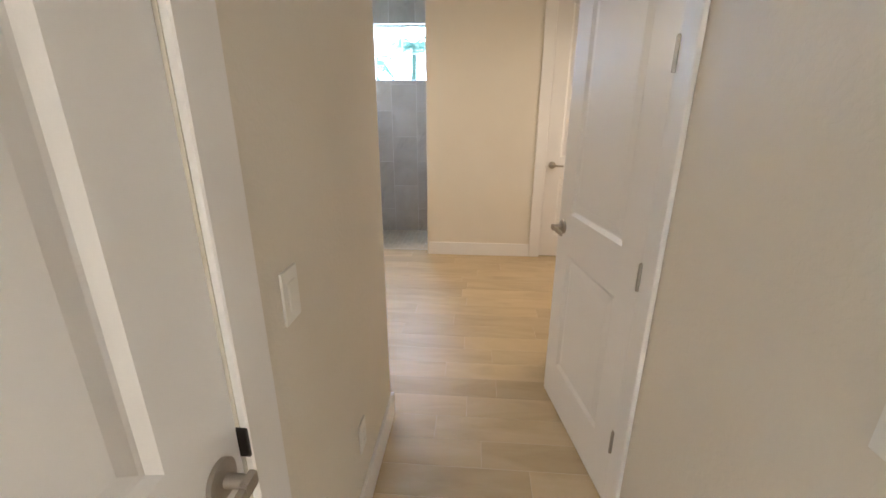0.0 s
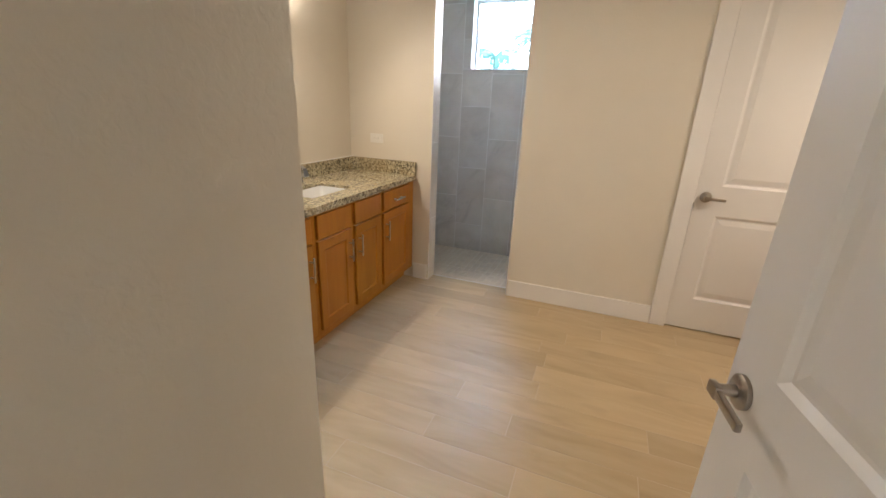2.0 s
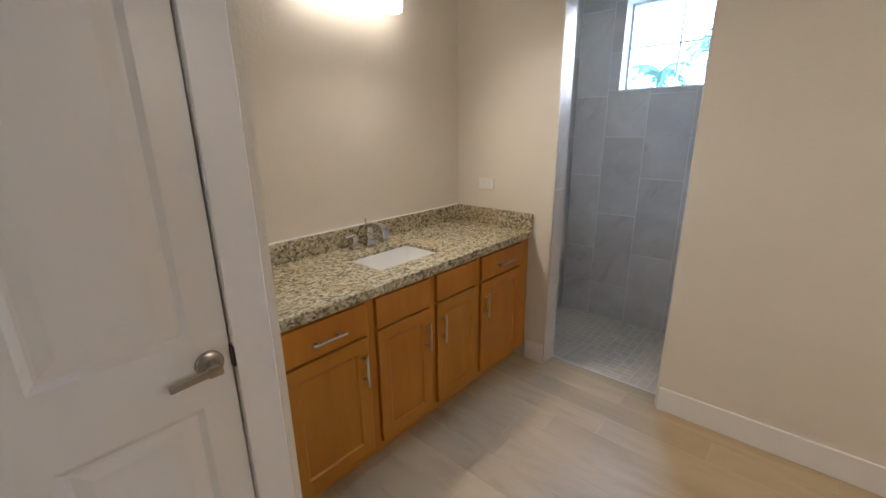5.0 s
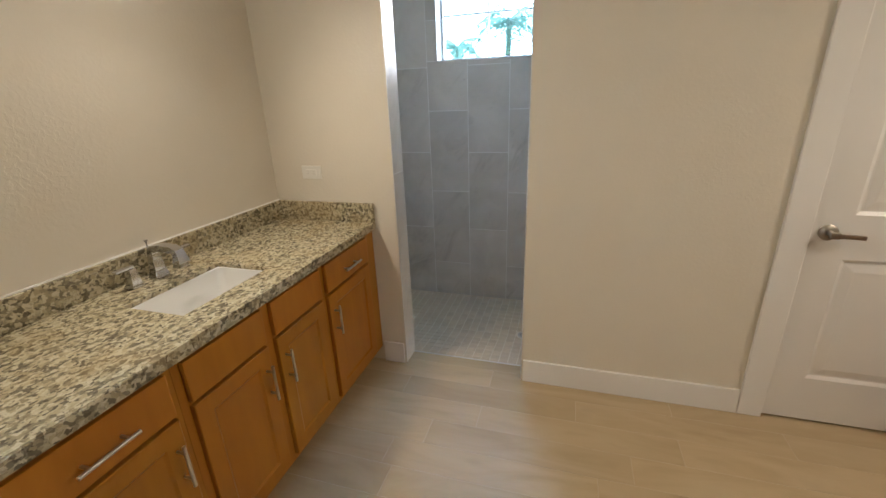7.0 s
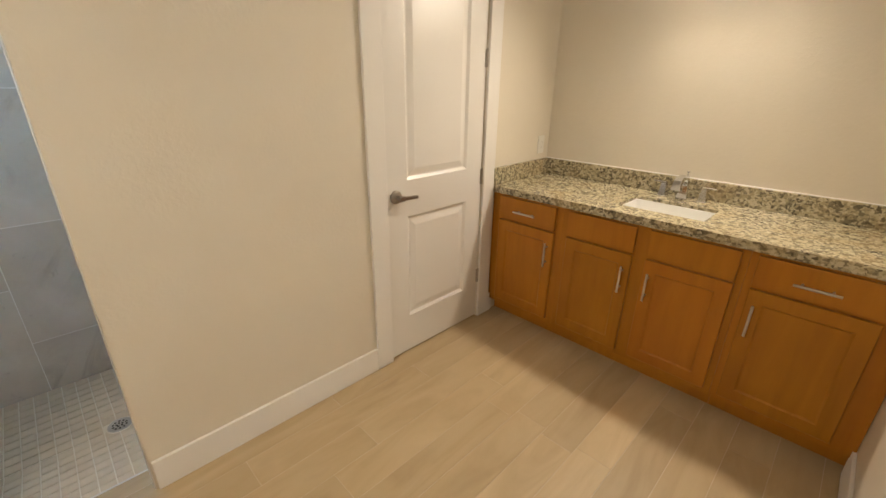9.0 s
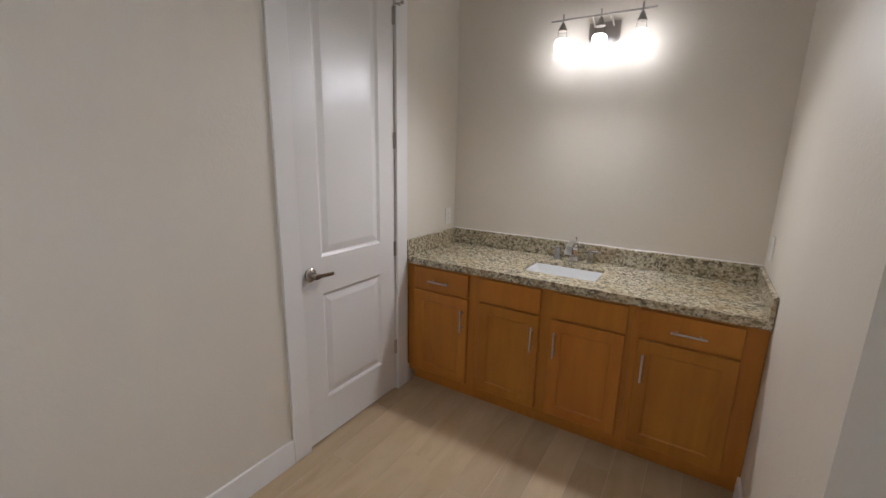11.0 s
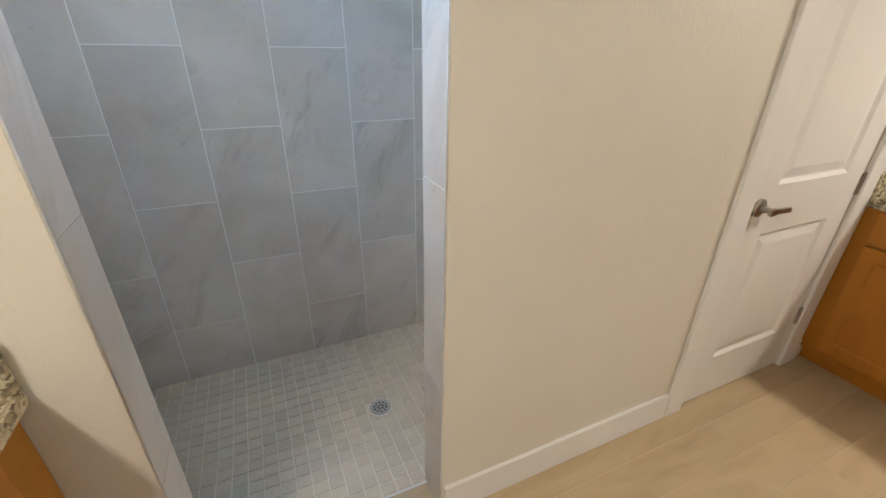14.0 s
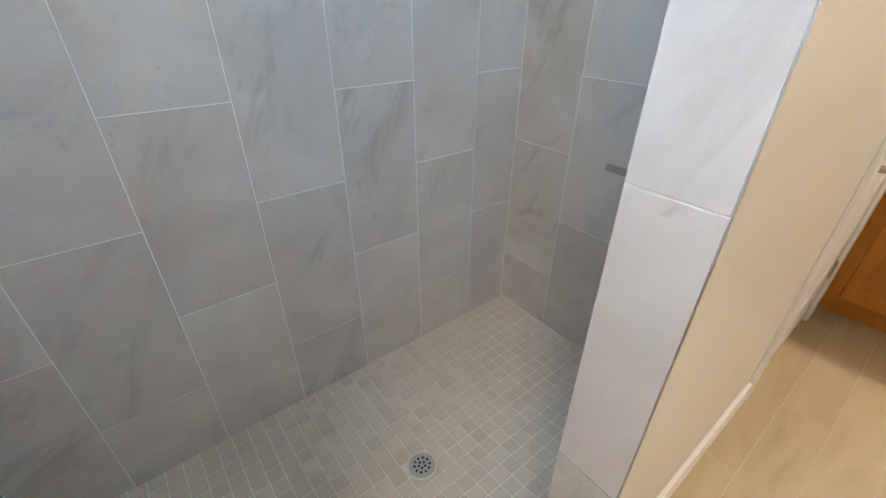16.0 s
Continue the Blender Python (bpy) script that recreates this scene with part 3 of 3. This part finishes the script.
        door = part("door", shaker_front(x0, x1, 0.132, 0.688, y), M_WOOD, c)
        bar_pull(door, x0 + 0.032 if side < 0 else x1 - 0.032, 0.555, 0.145, True, y)
    return c


def counter(m, length, sink_x, near_splash, far_splash):
    t = thing("countertop", m, "speckled brown and cream polished granite vanity top with backsplash", "countertop", "vanity tops")
    sx0, sx1, sy0, sy1 = sink_x - 0.205, sink_x + 0.205, -0.465, -0.205
    bm = pierced([0.002, sx0, sx1, length - 0.002], [-C_D, sy0, sy1, -0.002], [(1, 1)], C_TOP - C_T, C_TOP, "z")
    es = [e for e in bm.edges if all(abs(v.co.y + C_D) < 1e-4 for v in e.verts) and abs(e.verts[0].co.z - e.verts[1].co.z) < 1e-5]
    bmesh.ops.bevel(bm, geom=es, offset=0.006, segments=3, affect="EDGES")
    part("slab", bm, M_GRANITE, t)
    part("backsplash", box(0.002, length - 0.002, -0.021, -0.002, C_TOP + 0.0005, C_TOP + 0.104, bevel=0.002), M_GRANITE, t)
    part("caulk", box(0.002, length - 0.002, -0.012, -0.001, C_TOP + 0.104, C_TOP + 0.108), M_TRIM, t, "thin white caulk bead")
    for on, x0 in ((near_splash, 0.002), (far_splash, length - 0.022)):
        if on:
            part("side_splash", box(x0, x0 + 0.020, -C_D, -0.022, C_TOP + 0.0005, C_TOP + 0.104, bevel=0.002), M_GRANITE, t)
    return t, (sx0, sx1, sy0, sy1)


def basin(m, hole):
    x0, x1, y0, y1 = hole
    s = thing("sink", m, "white rectangular undermount ceramic sink in the granite top", "sink", "vanity sinks")
    bm = bmesh.new()
    z = C_TOP - C_T - 0.001
    levels = [(-0.0015, C_TOP - 0.016), (-0.005, C_TOP - 0.017), (-0.008, z - 0.02), (-0.016, z - 0.07), (-0.036, z - 0.115), (-0.062, z - 0.130), (-0.10, z - 0.136)]
    rings = []
    for g, h in levels:
        corner = 0.004 if g > -0.004 else 0.03
        ax0, ax1, ay0, ay1 = x0 - g, x1 + g, y0 - g, y1 + g
        ring = []
        for cx, cy, a0 in ((ax1 - corner, ay1 - corner, 0), (ax0 + corner, ay1 - corner, 90), (ax0 + corner, ay0 + corner, 180), (ax1 - corner, ay0 + corner, 270)):
            for k in range(5):
                a = radians(a0 + 22.5 * k)
                ring.append(bm.verts.new((cx + corner * math.cos(a), cy + corner * math.sin(a), h)))
        rings.append(ring)
    n = len(rings[0])
    for p, q in zip(rings, rings[1:]):
        for i in range(n):
            bm.faces.new((p[i], p[(i + 1) % n], q[(i + 1) % n], q[i]))
    bm.faces.new(rings[-1])
    bowl = smooth(part("bowl", bm, M_CERAMIC, s), 60)
    bm = bmesh.new()
    rod(bm, ((x0 + x1) / 2, (y0 + y1) / 2, z - 0.136), ((x0 + x1) / 2, (y0 + y1) / 2, z - 0.131), 0.024, 0.020, 20)
    smooth(part("drain", bm, M_CHROME, s, "chrome drain"))
    return s


def faucet(m, x):
    """Widespread faucet: spout between two handles, behind the basin."""
    f = thing("faucet", m @ Matrix.Translation((x, -0.088, C_TOP)), "chrome widespread faucet with square arched spout and two levers", "faucet", "vanity faucets")
    bm = bmesh.new()
    block(bm, -0.026, 0.026, -0.026, 0.026, 0.0, 0.008, bevel=0.002)
    # rectangular section swept up and over
    spine = [(0.0, 0.006, 0.058), (0.0, 0.030, 0.046), (0.0, 0.075, 0.038), (-0.002, 0.104, 0.036), (-0.012, 0.120, 0.035), (-0.050, 0.125, 0.035), (-0.108, 0.122, 0.035), (-0.124, 0.113, 0.037), (-0.130, 0.092, 0.041), (-0.131, 0.070, 0.050)]
    prev = None
    for k, (y, z, w) in enumerate(spine):
        a = spine[min(k + 1, len(spine) - 1)]
        b = spine[max(k - 1, 0)]
        tang = Vector((0, a[0] - b[0], a[1] - b[1])).normalized()
        side, up = Vector((1, 0, 0)), Vector((0, -tang.z, tang.y))
        h = w / 2
        ring = [bm.verts.new(Vector((0, y, z)) + side * h * i + up * h * 0.75 * j) for i, j in ((-1, -1), (1, -1), (1, 1), (-1, 1))]
        if prev:
            for i in range(4):
                bm.faces.new((prev[i], prev[(i + 1) % 4], ring[(i + 1) % 4], ring[i]))
        else:
            bm.faces.new(ring)
        prev = ring
    bm.faces.new(prev)
    bmesh.ops.bevel(bm, geom=list(bm.edges), offset=0.0015, segments=1, affect="EDGES")
    part("spout", bm, M_CHROME, f)
    bm = rod(bmesh.new(), (0, 0.022, 0.004), (0, 0.022, 0.142), 0.003, n=10)
    rod(bm, (0, 0.022, 0.140), (0, 0.022, 0.150), 0.004, 0.009, n=14)
    smooth(part("lift_rod", bm, M_CHROME, f, "slim chrome lift rod"))
    for dx in (-0.102, 0.102):
        bm = bmesh.new()
        block(bm, dx - 0.024, dx + 0.024, -0.024, 0.024, 0.0, 0.007, bevel=0.002)
        r = bmesh.ops.create_cone(bm, cap_ends=True, segments=4, radius1=0.028, radius2=0.017, depth=0.066, matrix=Matrix.Translation((dx, 0, 0.040)) @ pose(0, 0, 0, 0, 0, 45))
        s = 1 if dx > 0 else -1
        block(bm, min(dx - s * 0.012, dx + s * 0.058), max(dx - s * 0.012, dx + s * 0.058), -0.010, 0.010, 0.073, 0.083, bevel=0.002)
        part("handle", bm, M_CHROME, f, "chrome lever handle")
    return f


def vanity_light(m, x, z):
    """Three-light bar; local x along the wall, wall at y=0, room towards -y."""
    v = thing("vanity_light", m @ Matrix.Translation((x, 0, z)), "three-light brushed nickel vanity fixture with glowing glass jar shades", "wall lamp", "vanity lights")
    # back plate with a bowed lower edge
    bm = bmesh.new()
    outline = [(-0.085, 0.052), (0.085, 0.052)] + [(0.085 * math.cos(math.pi * k / 12), -0.030 - 0.036 * math.sin(math.pi * k / 12)) for k in range(13)]
    face = bm.faces.new([bm.verts.new((px, -0.001, pz)) for px, pz in outline])
    up = bmesh.ops.extrude_face_region(bm, geom=[face])
    bmesh.ops.translate(bm, verts=[g for g in up["geom"] if isinstance(g, bmesh.types.BMVert)], vec=(0, -0.020, 0))
    bmesh.ops.bevel(bm, geom=[e for e in bm.edges if all(w.co.y < -0.02 for w in e.verts)], offset=0.005, segments=2, affect="EDGES")
    smooth(part("backplate", bm, M_NICKEL, v))
    bm = bmesh.new()
    rod(bm, (-0.275, -0.120, 0.062), (0.275, -0.120, 0.062), 0.005, n=12)
    smooth(part("bar", bm, M_NICKEL, v))
    for dx in (-0.05, 0.05):
        bm = rod(bmesh.new(), (dx, -0.012, 0.026), (dx, -0.120, 0.062), 0.005, n=10)
        smooth(part("arm", bm, M_NICKEL, v))
    for dx in (-0.208, 0.0, 0.208):
        bm = bmesh.new()
        rod(bm, (dx, -0.120, 0.092), (dx, -0.120, 0.044), 0.005, n=10)
        rod(bm, (dx, -0.120, 0.048), (dx, -0.120, 0.010), 0.008, 0.024, n=18)
        rod(bm, (dx, -0.120, 0.010), (dx, -0.120, 0.004), 0.026, 0.026, n=18)
        smooth(part("socket", bm, M_NICKEL, v))
        neck = lathe([(0.024, 0.004), (0.025, -0.020), (0.027, -0.036), (0.025, -0.036), (0.023, -0.020), (0.022, 0.004)], 24)
        smooth(part("jar_neck", neck, M_GLASS, v, "clear glass neck", at=Matrix.Translation((dx, -0.120, 0))))
        shade = lathe([(0.012, -0.036), (0.027, -0.037), (0.036, -0.043), (0.039, -0.056), (0.040, -0.125), (0.036, -0.139), (0.024, -0.147), (0.004, -0.150)], 24)
        smooth(part("shade", shade, M_SHADE, v, "glowing white glass jar shade", at=Matrix.Translation((dx, -0.120, 0))))
    return v


L_LEN, R_LEN = NORTH_Y - ALCOVE_Y, NORTH_Y - SOUTH_Y
ML = facing_east(LEFT_X, ALCOVE_Y)
MR = facing_west(RIGHT_X, NORTH_Y)
CABL = "honey-stained maple vanity cabinet with recessed-panel door and drawer"
SINKL = "honey-stained maple sink base cabinet with two recessed-panel doors"


def ly(y):
    return y - ALCOVE_Y


def ry(y):
    return NORTH_Y - y


cabinet(ML, 0.004, ly(2.741), [(ly(2.335), ly(2.716), True, 1)], CABL)
cabinet(ML, ly(2.742), ly(3.484), [(ly(2.768), ly(3.096), False, 1), (ly(3.143), ly(3.466), False, -1)], SINKL)
cabinet(ML, ly(3.485), L_LEN - 0.003, [(ly(3.510), ly(3.922), True, -1)], CABL)
cabinet(MR, 0.003, ry(3.534), [(ry(3.967), ry(3.574), True, 1)], CABL)
cabinet(MR, ry(3.533), ry(2.670), [(ry(3.497), ry(3.131), False, 1), (ry(3.067), ry(2.698), False, -1)], SINKL)
cabinet(MR, ry(2.669), R_LEN - 0.003, [(ry(2.640), ry(2.235), True, -1)], CABL)
_, hole = counter(ML, L_LEN, ly(3.120), False, True)
basin(ML, hole)
faucet(ML, ly(3.155))
_, hole = counter(MR, R_LEN, ry(3.095), True, True)
basin(MR, hole)
faucet(MR, ry(3.104))
vanity_light(ML, ly(3.175), 2.226)
vanity_light(MR, ry(3.068), 2.226)


# added spots carry the bulbs' light, in front of the shades and tilted outward
def bulb(x, y, z, watts):
    b = new("bulb_light", bpy.data.lights.new("bulb_light", "SPOT"))
    b.data.energy, b.data.shadow_soft_size, b.data.color = watts, 0.07, LAMP_WARM
    b.data.spot_size, b.data.spot_blend = radians(152), 1.0
    b.matrix_world = look((x, y, z), (x + (0.47 if x < 0 else -0.47), y, z - 0.62))


for dy in (-0.208, 0.0, 0.208):
    bulb(LEFT_X + 0.170, 3.175 + dy, 2.226 - 0.152, 12.5)
    bulb(RIGHT_X - 0.170, 3.068 + dy, 2.226 - 0.152, 16.5)


# ---- switch and outlet plates ----
def wall_plate(name, m, label, category, upright=True, kind="switch"):
    p = thing(name, m, label, category)
    w, h = (0.072, 0.118) if upright else (0.118, 0.072)
    part("plate", box(-w / 2, w / 2, -0.007, -0.0005, -h / 2, h / 2, bevel=0.003, segs=2), M_PLASTIC, p)
    iw, ih = (0.033, 0.066) if upright else (0.066, 0.033)
    part("rocker" if kind == "switch" else "socket_face", box(-iw / 2, iw / 2, -0.010, -0.006, -ih / 2, ih / 2, bevel=0.002), M_PLASTIC, p)
    if kind == "outlet":
        # raised bars in darker grey paint the shade of the slots
        for k in (-0.018, 0.018):
            for j in (-0.005, 0.005):
                a, b = (j, k) if upright else (k, j)
                part("slot", box(a - 0.001 if upright else a - 0.003, a + 0.001 if upright else a + 0.003, -0.0106, -0.0098, b - 0.003 if upright else b - 0.001, b + 0.003 if upright else b + 0.001), M_SLOT_SHADE, p)
    return p


wall_plate("light_switch", facing_east(HALL_L, 0.665) @ Matrix.Translation((0, 0, 1.095)), "white rocker light switch plate on the hall wall", "light switch")
wall_plate("outlet", facing_east(HALL_L, 1.075) @ Matrix.Translation((0, 0, 0.345)), "white outlet plate low on the hall wall", "outlet", kind="outlet")
wall_plate("outlet", pose(-1.478, NORTH_Y, 1.160), "white horizontal outlet plate above the vanity backsplash", "outlet", upright=False, kind="outlet")
wall_plate("outlet", pose(2.185, NORTH_Y, 1.095), "white upright outlet plate above the vanity side splash", "outlet", kind="outlet")
wall_plate("outlet", pose(2.10, SOUTH_Y, 1.12, 0, 0, 180), "white upright outlet plate above the vanity side splash", "outlet", kind="outlet")
wall_plate("light_switch", facing_west(HALL_R, 0.345) @ Matrix.Translation((0, 0, 1.095)), "white rocker light switch plate beside the ajar door", "light switch")

# ---- shower drain and valve ----
dr = thing("shower_drain", Matrix.Translation((-0.340, 4.645, pan_z(4.645))), "round grey metal shower drain with holes", "drain")
bm = bmesh.new()
rod(bm, (0, 0, -0.004), (0, 0, 0.004), 0.056, 0.054, 36)
part("ring", bm, M_SANDGROUT, dr, "pale ring round the drain")
bm = bmesh.new()
rod(bm, (0, 0, 0.0), (0, 0, 0.0055), 0.050, 0.049, 36)
part("grate", bm, M_STEEL, dr, "brushed metal grate")
# near-black discs on the solid grate paint the shade inside its holes
for r, n in ((0.012, 5), (0.028, 10)):
    for k in range(n):
        a = 2 * math.pi * k / n + r * 30
        bm = bmesh.new()
        rod(bm, (r * math.cos(a), r * math.sin(a), 0.005), (r * math.cos(a), r * math.sin(a), 0.0062), 0.0048, n=10)
        part("hole", bm, M_HOLE_SHADE, dr)
va = thing("shower_valve", pose(SH_R, 4.545, 0.845, 0, 0, -90), "chrome shower valve with lever on the tiled wall", "shower valve")
bm = bmesh.new()
rod(bm, (0, 0, 0), (0, -0.010, 0), 0.075, 0.070, 32)
rod(bm, (0, -0.010, 0), (0, -0.060, 0), 0.024, 0.022, 20)
smooth(part("escutcheon", bm, M_CHROME, va))
part("lever", block(bmesh.new(), -0.135, 0.015, -0.075, -0.055, -0.012, 0.012, bevel=0.005, segs=2), M_CHROME, va)


# ---- bright sky beyond the garden ----
bm = bmesh.new()
arc = [(5.6 + 12.0 * math.cos(radians(7.5 * k)), -0.3 + 14.0 * math.sin(radians(7.5 * k))) for k in range(13)]
edge = [[bm.verts.new((x, y, z)) for y, z in arc] for x in (-14.0, 2.4)]
for k in range(len(arc) - 1):
    bm.faces.new((edge[0][k], edge[1][k], edge[1][k + 1], edge[0][k + 1]))
structure("backdrop", bm, glow("bright_sky", (0.49, 0.735, 1.0), 20.5), "bright hazy sky beyond the garden", "backdrop")


# ---- palms outside the window ----
def palm(x, y, height, reach, fronds, seed):
    rnd = random.Random(seed)
    t = thing("palm_tree", Matrix.Translation((x, y, -0.3)), "slender green palm tree outside the window", "palm tree", "palms outside")
    bm = bmesh.new()
    for k in range(8):
        z0, z1 = (height + 0.3) * k / 8, (height + 0.3) * (k + 1) / 8
        rod(bm, (0.02 * math.sin(k), 0, z0), (0.02 * math.sin(k + 1), 0, z1), 0.10 - 0.005 * k, 0.092 - 0.005 * k, 12)
    part("trunk", bm, M_BARK, t)
    for f in range(fronds):
        bm = bmesh.new()
        a, lift, size = f * 2.4 + rnd.uniform(-0.2, 0.2), rnd.uniform(-0.1, 0.9), reach * rnd.uniform(0.75, 1.1)
        out = Vector((math.cos(a), math.sin(a), 0))
        pts = [out * size * s + Vector((0, 0, height + 0.3 + size * (lift * s - 0.95 * s * s))) for s in (k / 14 for k in range(15))]
        for k, (p, q) in enumerate(zip(pts, pts[1:])):
            rod(bm, p, q, 0.012, 0.010, 5, False)
            side = out.cross(Vector((0, 0, 1)))
            length = size * 0.42 * math.sin(math.pi * min(1.0, (k + 2) / 15)) ** 0.6
            for s in (-1, 1):
                for j in (0.25, 0.75):
                    b = p.lerp(q, j)
                    tip = b + side * s * length * 0.8 + out * length * 0.5 - Vector((0, 0, length * 0.45 * rnd.uniform(0.6, 1.4)))
                    w = (q - p).normalized() * 0.018
                    vs = [bm.verts.new(c) for c in (b - w, b + w, tip)]
                    bm.faces.new(vs)
        part("frond", bm, M_LEAF, t)
    return t


palm(-1.55, 12.0, 3.05, 1.45, 16, 3)
palm(-2.95, 13.0, 2.75, 1.05, 13, 8)


# ---- planks, wall tiles and mosaic ----
def piece_mesh(name, sx, sy, sz, bevel, material):
    return finish(name, box(-sx / 2, sx / 2, -sy / 2, sy / 2, -sz, 0, bevel=bevel), material)


cache = {}


def piece(name, parent, key, sx, sy, sz, bevel, material, m):
    k = (name, round(sx, 3), round(sy, 3), key)
    if k not in cache:
        cache[k] = piece_mesh(name, sx, sy, sz, bevel, material)
    ob = new(name, cache[k])
    ob.parent = parent
    ob.matrix_local = m
    return ob


PITCH, PLEN, GAP = 0.155, 0.916, 0.0016
OFFSET = {0: 0.237, 7: -0.30, 11: 0.096, 14: -0.69, 16: -0.004, 17: 0.453}
rnd = random.Random(5)
y_end = NORTH_Y + NORTH_T - 0.003
for k in range(-17, 19):
    y0, y1 = 1.286 + k * PITCH, min(1.286 + (k + 1) * PITCH, y_end)
    if y1 - y0 < 0.02:
        continue
    off = OFFSET.get(k, rnd.uniform(0, PLEN))
    lo = -0.34 if y1 < 1.5 else -1.73
    hi = 0.84 if y1 < 1.1 else 2.28
    if y0 > NORTH_Y - 0.02:
        lo, hi = OPEN_L, OPEN_R
    n0 = math.floor((lo - off) / PLEN)
    x = off + n0 * PLEN
    while x < hi:
        x0, x1 = max(x, lo), min(x + PLEN, hi)
        if x1 - x0 > 0.02:
            z = rnd.uniform(-0.0004, 0.0004)
            piece("plank", floor, 0, x1 - x0 - GAP, y1 - y0 - GAP, 0.0025, 0.0006, M_PLANK, Matrix.Translation(((x0 + x1) / 2, (y0 + y1) / 2, z)))
        x += PLEN

TW, TH, TG = 0.3065, 0.6135, 0.0030


def tile_wall(parent, u0, u1, line, full_first, top, place, hole=None):
    """Vertical tiles between u0 and u1; line: where one joint stands; alternate columns are shifted by half a tile."""
    k = math.floor((u0 - line) / TW)
    while line + k * TW < u1 - 0.004:
        a, b = max(line + k * TW, u0), min(line + (k + 1) * TW, u1)
        base = 0.513 if (k % 2 == 0) == full_first else 0.820
        z = base - 2 * TH
        while z < top:
            c, d = max(z, -0.10), min(z + TH, top)
            boxes = [(a, b, c, d)]
            if hole:
                h0, h1, g0, g1 = hole
                cut = []
                for p in boxes:
                    if p[1] <= h0 or p[0] >= h1 or p[3] <= g0 or p[2] >= g1:
                        cut.append(p)
                        continue
                    if p[2] < g0:
                        cut.append((p[0], p[1], p[2], g0))
                    if p[3] > g1:
                        cut.append((p[0], p[1], g1, p[3]))
                    if p[0] < h0:
                        cut.append((p[0], h0, max(p[2], g0), min(p[3], g1)))
                    if p[1] > h1:
                        cut.append((h1, p[1], max(p[2], g0), min(p[3], g1)))
                boxes = cut
            for p0, p1, q0, q1 in boxes:
                if p1 - p0 > 0.012 and q1 - q0 > 0.012:
                    piece("tile", parent, 1, p1 - p0 - TG, q1 - q0 - TG, 0.0040, 0.0006, M_TILE, place((p0 + p1) / 2, (q0 + q1) / 2))
            z += TH
        k += 1


tile_wall(swall, SH_L, SH_R, -0.862, True, CEIL, lambda u, z: pose(u, SH_BACK, z, 90, 0, 0), (WIN_L, WIN_R, WIN_B, WIN_T))
tile_wall(swall_r, SH_FRONT + 0.004, SH_BACK, SH_BACK - 2 * TW, True, CEIL, lambda u, z: pose(SH_R, u, z, 90, 0, -90))
tile_wall(swall_l, SH_FRONT + 0.004, SH_BACK, SH_BACK - 2 * TW, True, CEIL, lambda u, z: pose(SH_L, u, z, 90, 0, 90))
for parent, x, turn in ((swall_jr, OPEN_R, -90), (swall_jl, OPEN_L, 90)):
    z = 1.153 - 2 * TH
    while z < TOP:
        c, d = max(z, -0.05), min(z + TH, TOP)
        if d - c > 0.02:
            piece("tile", parent, 1, SH_FRONT + 0.014 - NORTH_Y - 0.003, d - c - TG, 0.0030, 0.0008, M_TILE, pose(x, (NORTH_Y + SH_FRONT + 0.015) / 2, (c + d) / 2, 90, 0, turn))
        z += TH

MP = 0.0565
small = piece_mesh("mosaic_tile", MP - 0.0045, MP - 0.0045, 0.004, 0.0010, M_MOSAIC)
verts, faces = [], []
sv = [tuple(v.co) for v in small.vertices]
sf = [tuple(p.vertices) for p in small.polygons]
nx, ny = int((SH_R - SH_L) / MP), int((SH_BACK - SH_FRONT) / MP)
for i in range(nx + 1):
    for j in range(ny + 1):
        x, y = SH_L + (i + 0.5) * MP, SH_BACK - (j + 0.5) * MP
        if x > SH_R - 0.01 or y < SH_FRONT + 0.02 or math.hypot(x + 0.340, y - 4.645) < 0.040:
            continue
        slope = math.degrees(math.atan2(pan_z(y + 0.02) - pan_z(y - 0.02), 0.04))
        m = pose(x, y, pan_z(y) + 0.0015 + rnd.uniform(-0.0003, 0.0003), slope, 0, 0)
        if -0.98 < x < 0.02:
            ob = new("mosaic_tile", small)
            ob.parent = shower_floor
            ob.matrix_local = m
        else:
            base = len(verts)
            verts += [tuple(m @ Vector(c)) for c in sv]
            faces += [tuple(base + q for q in f) for f in sf]
me = bpy.data.meshes.new("mosaic_field")
me.from_pydata(verts, [], faces)
me.materials.append(M_MOSAIC)
rest = new("mosaic_field", me)
rest.parent = shower_floor
rest["kind"] = "stuff"
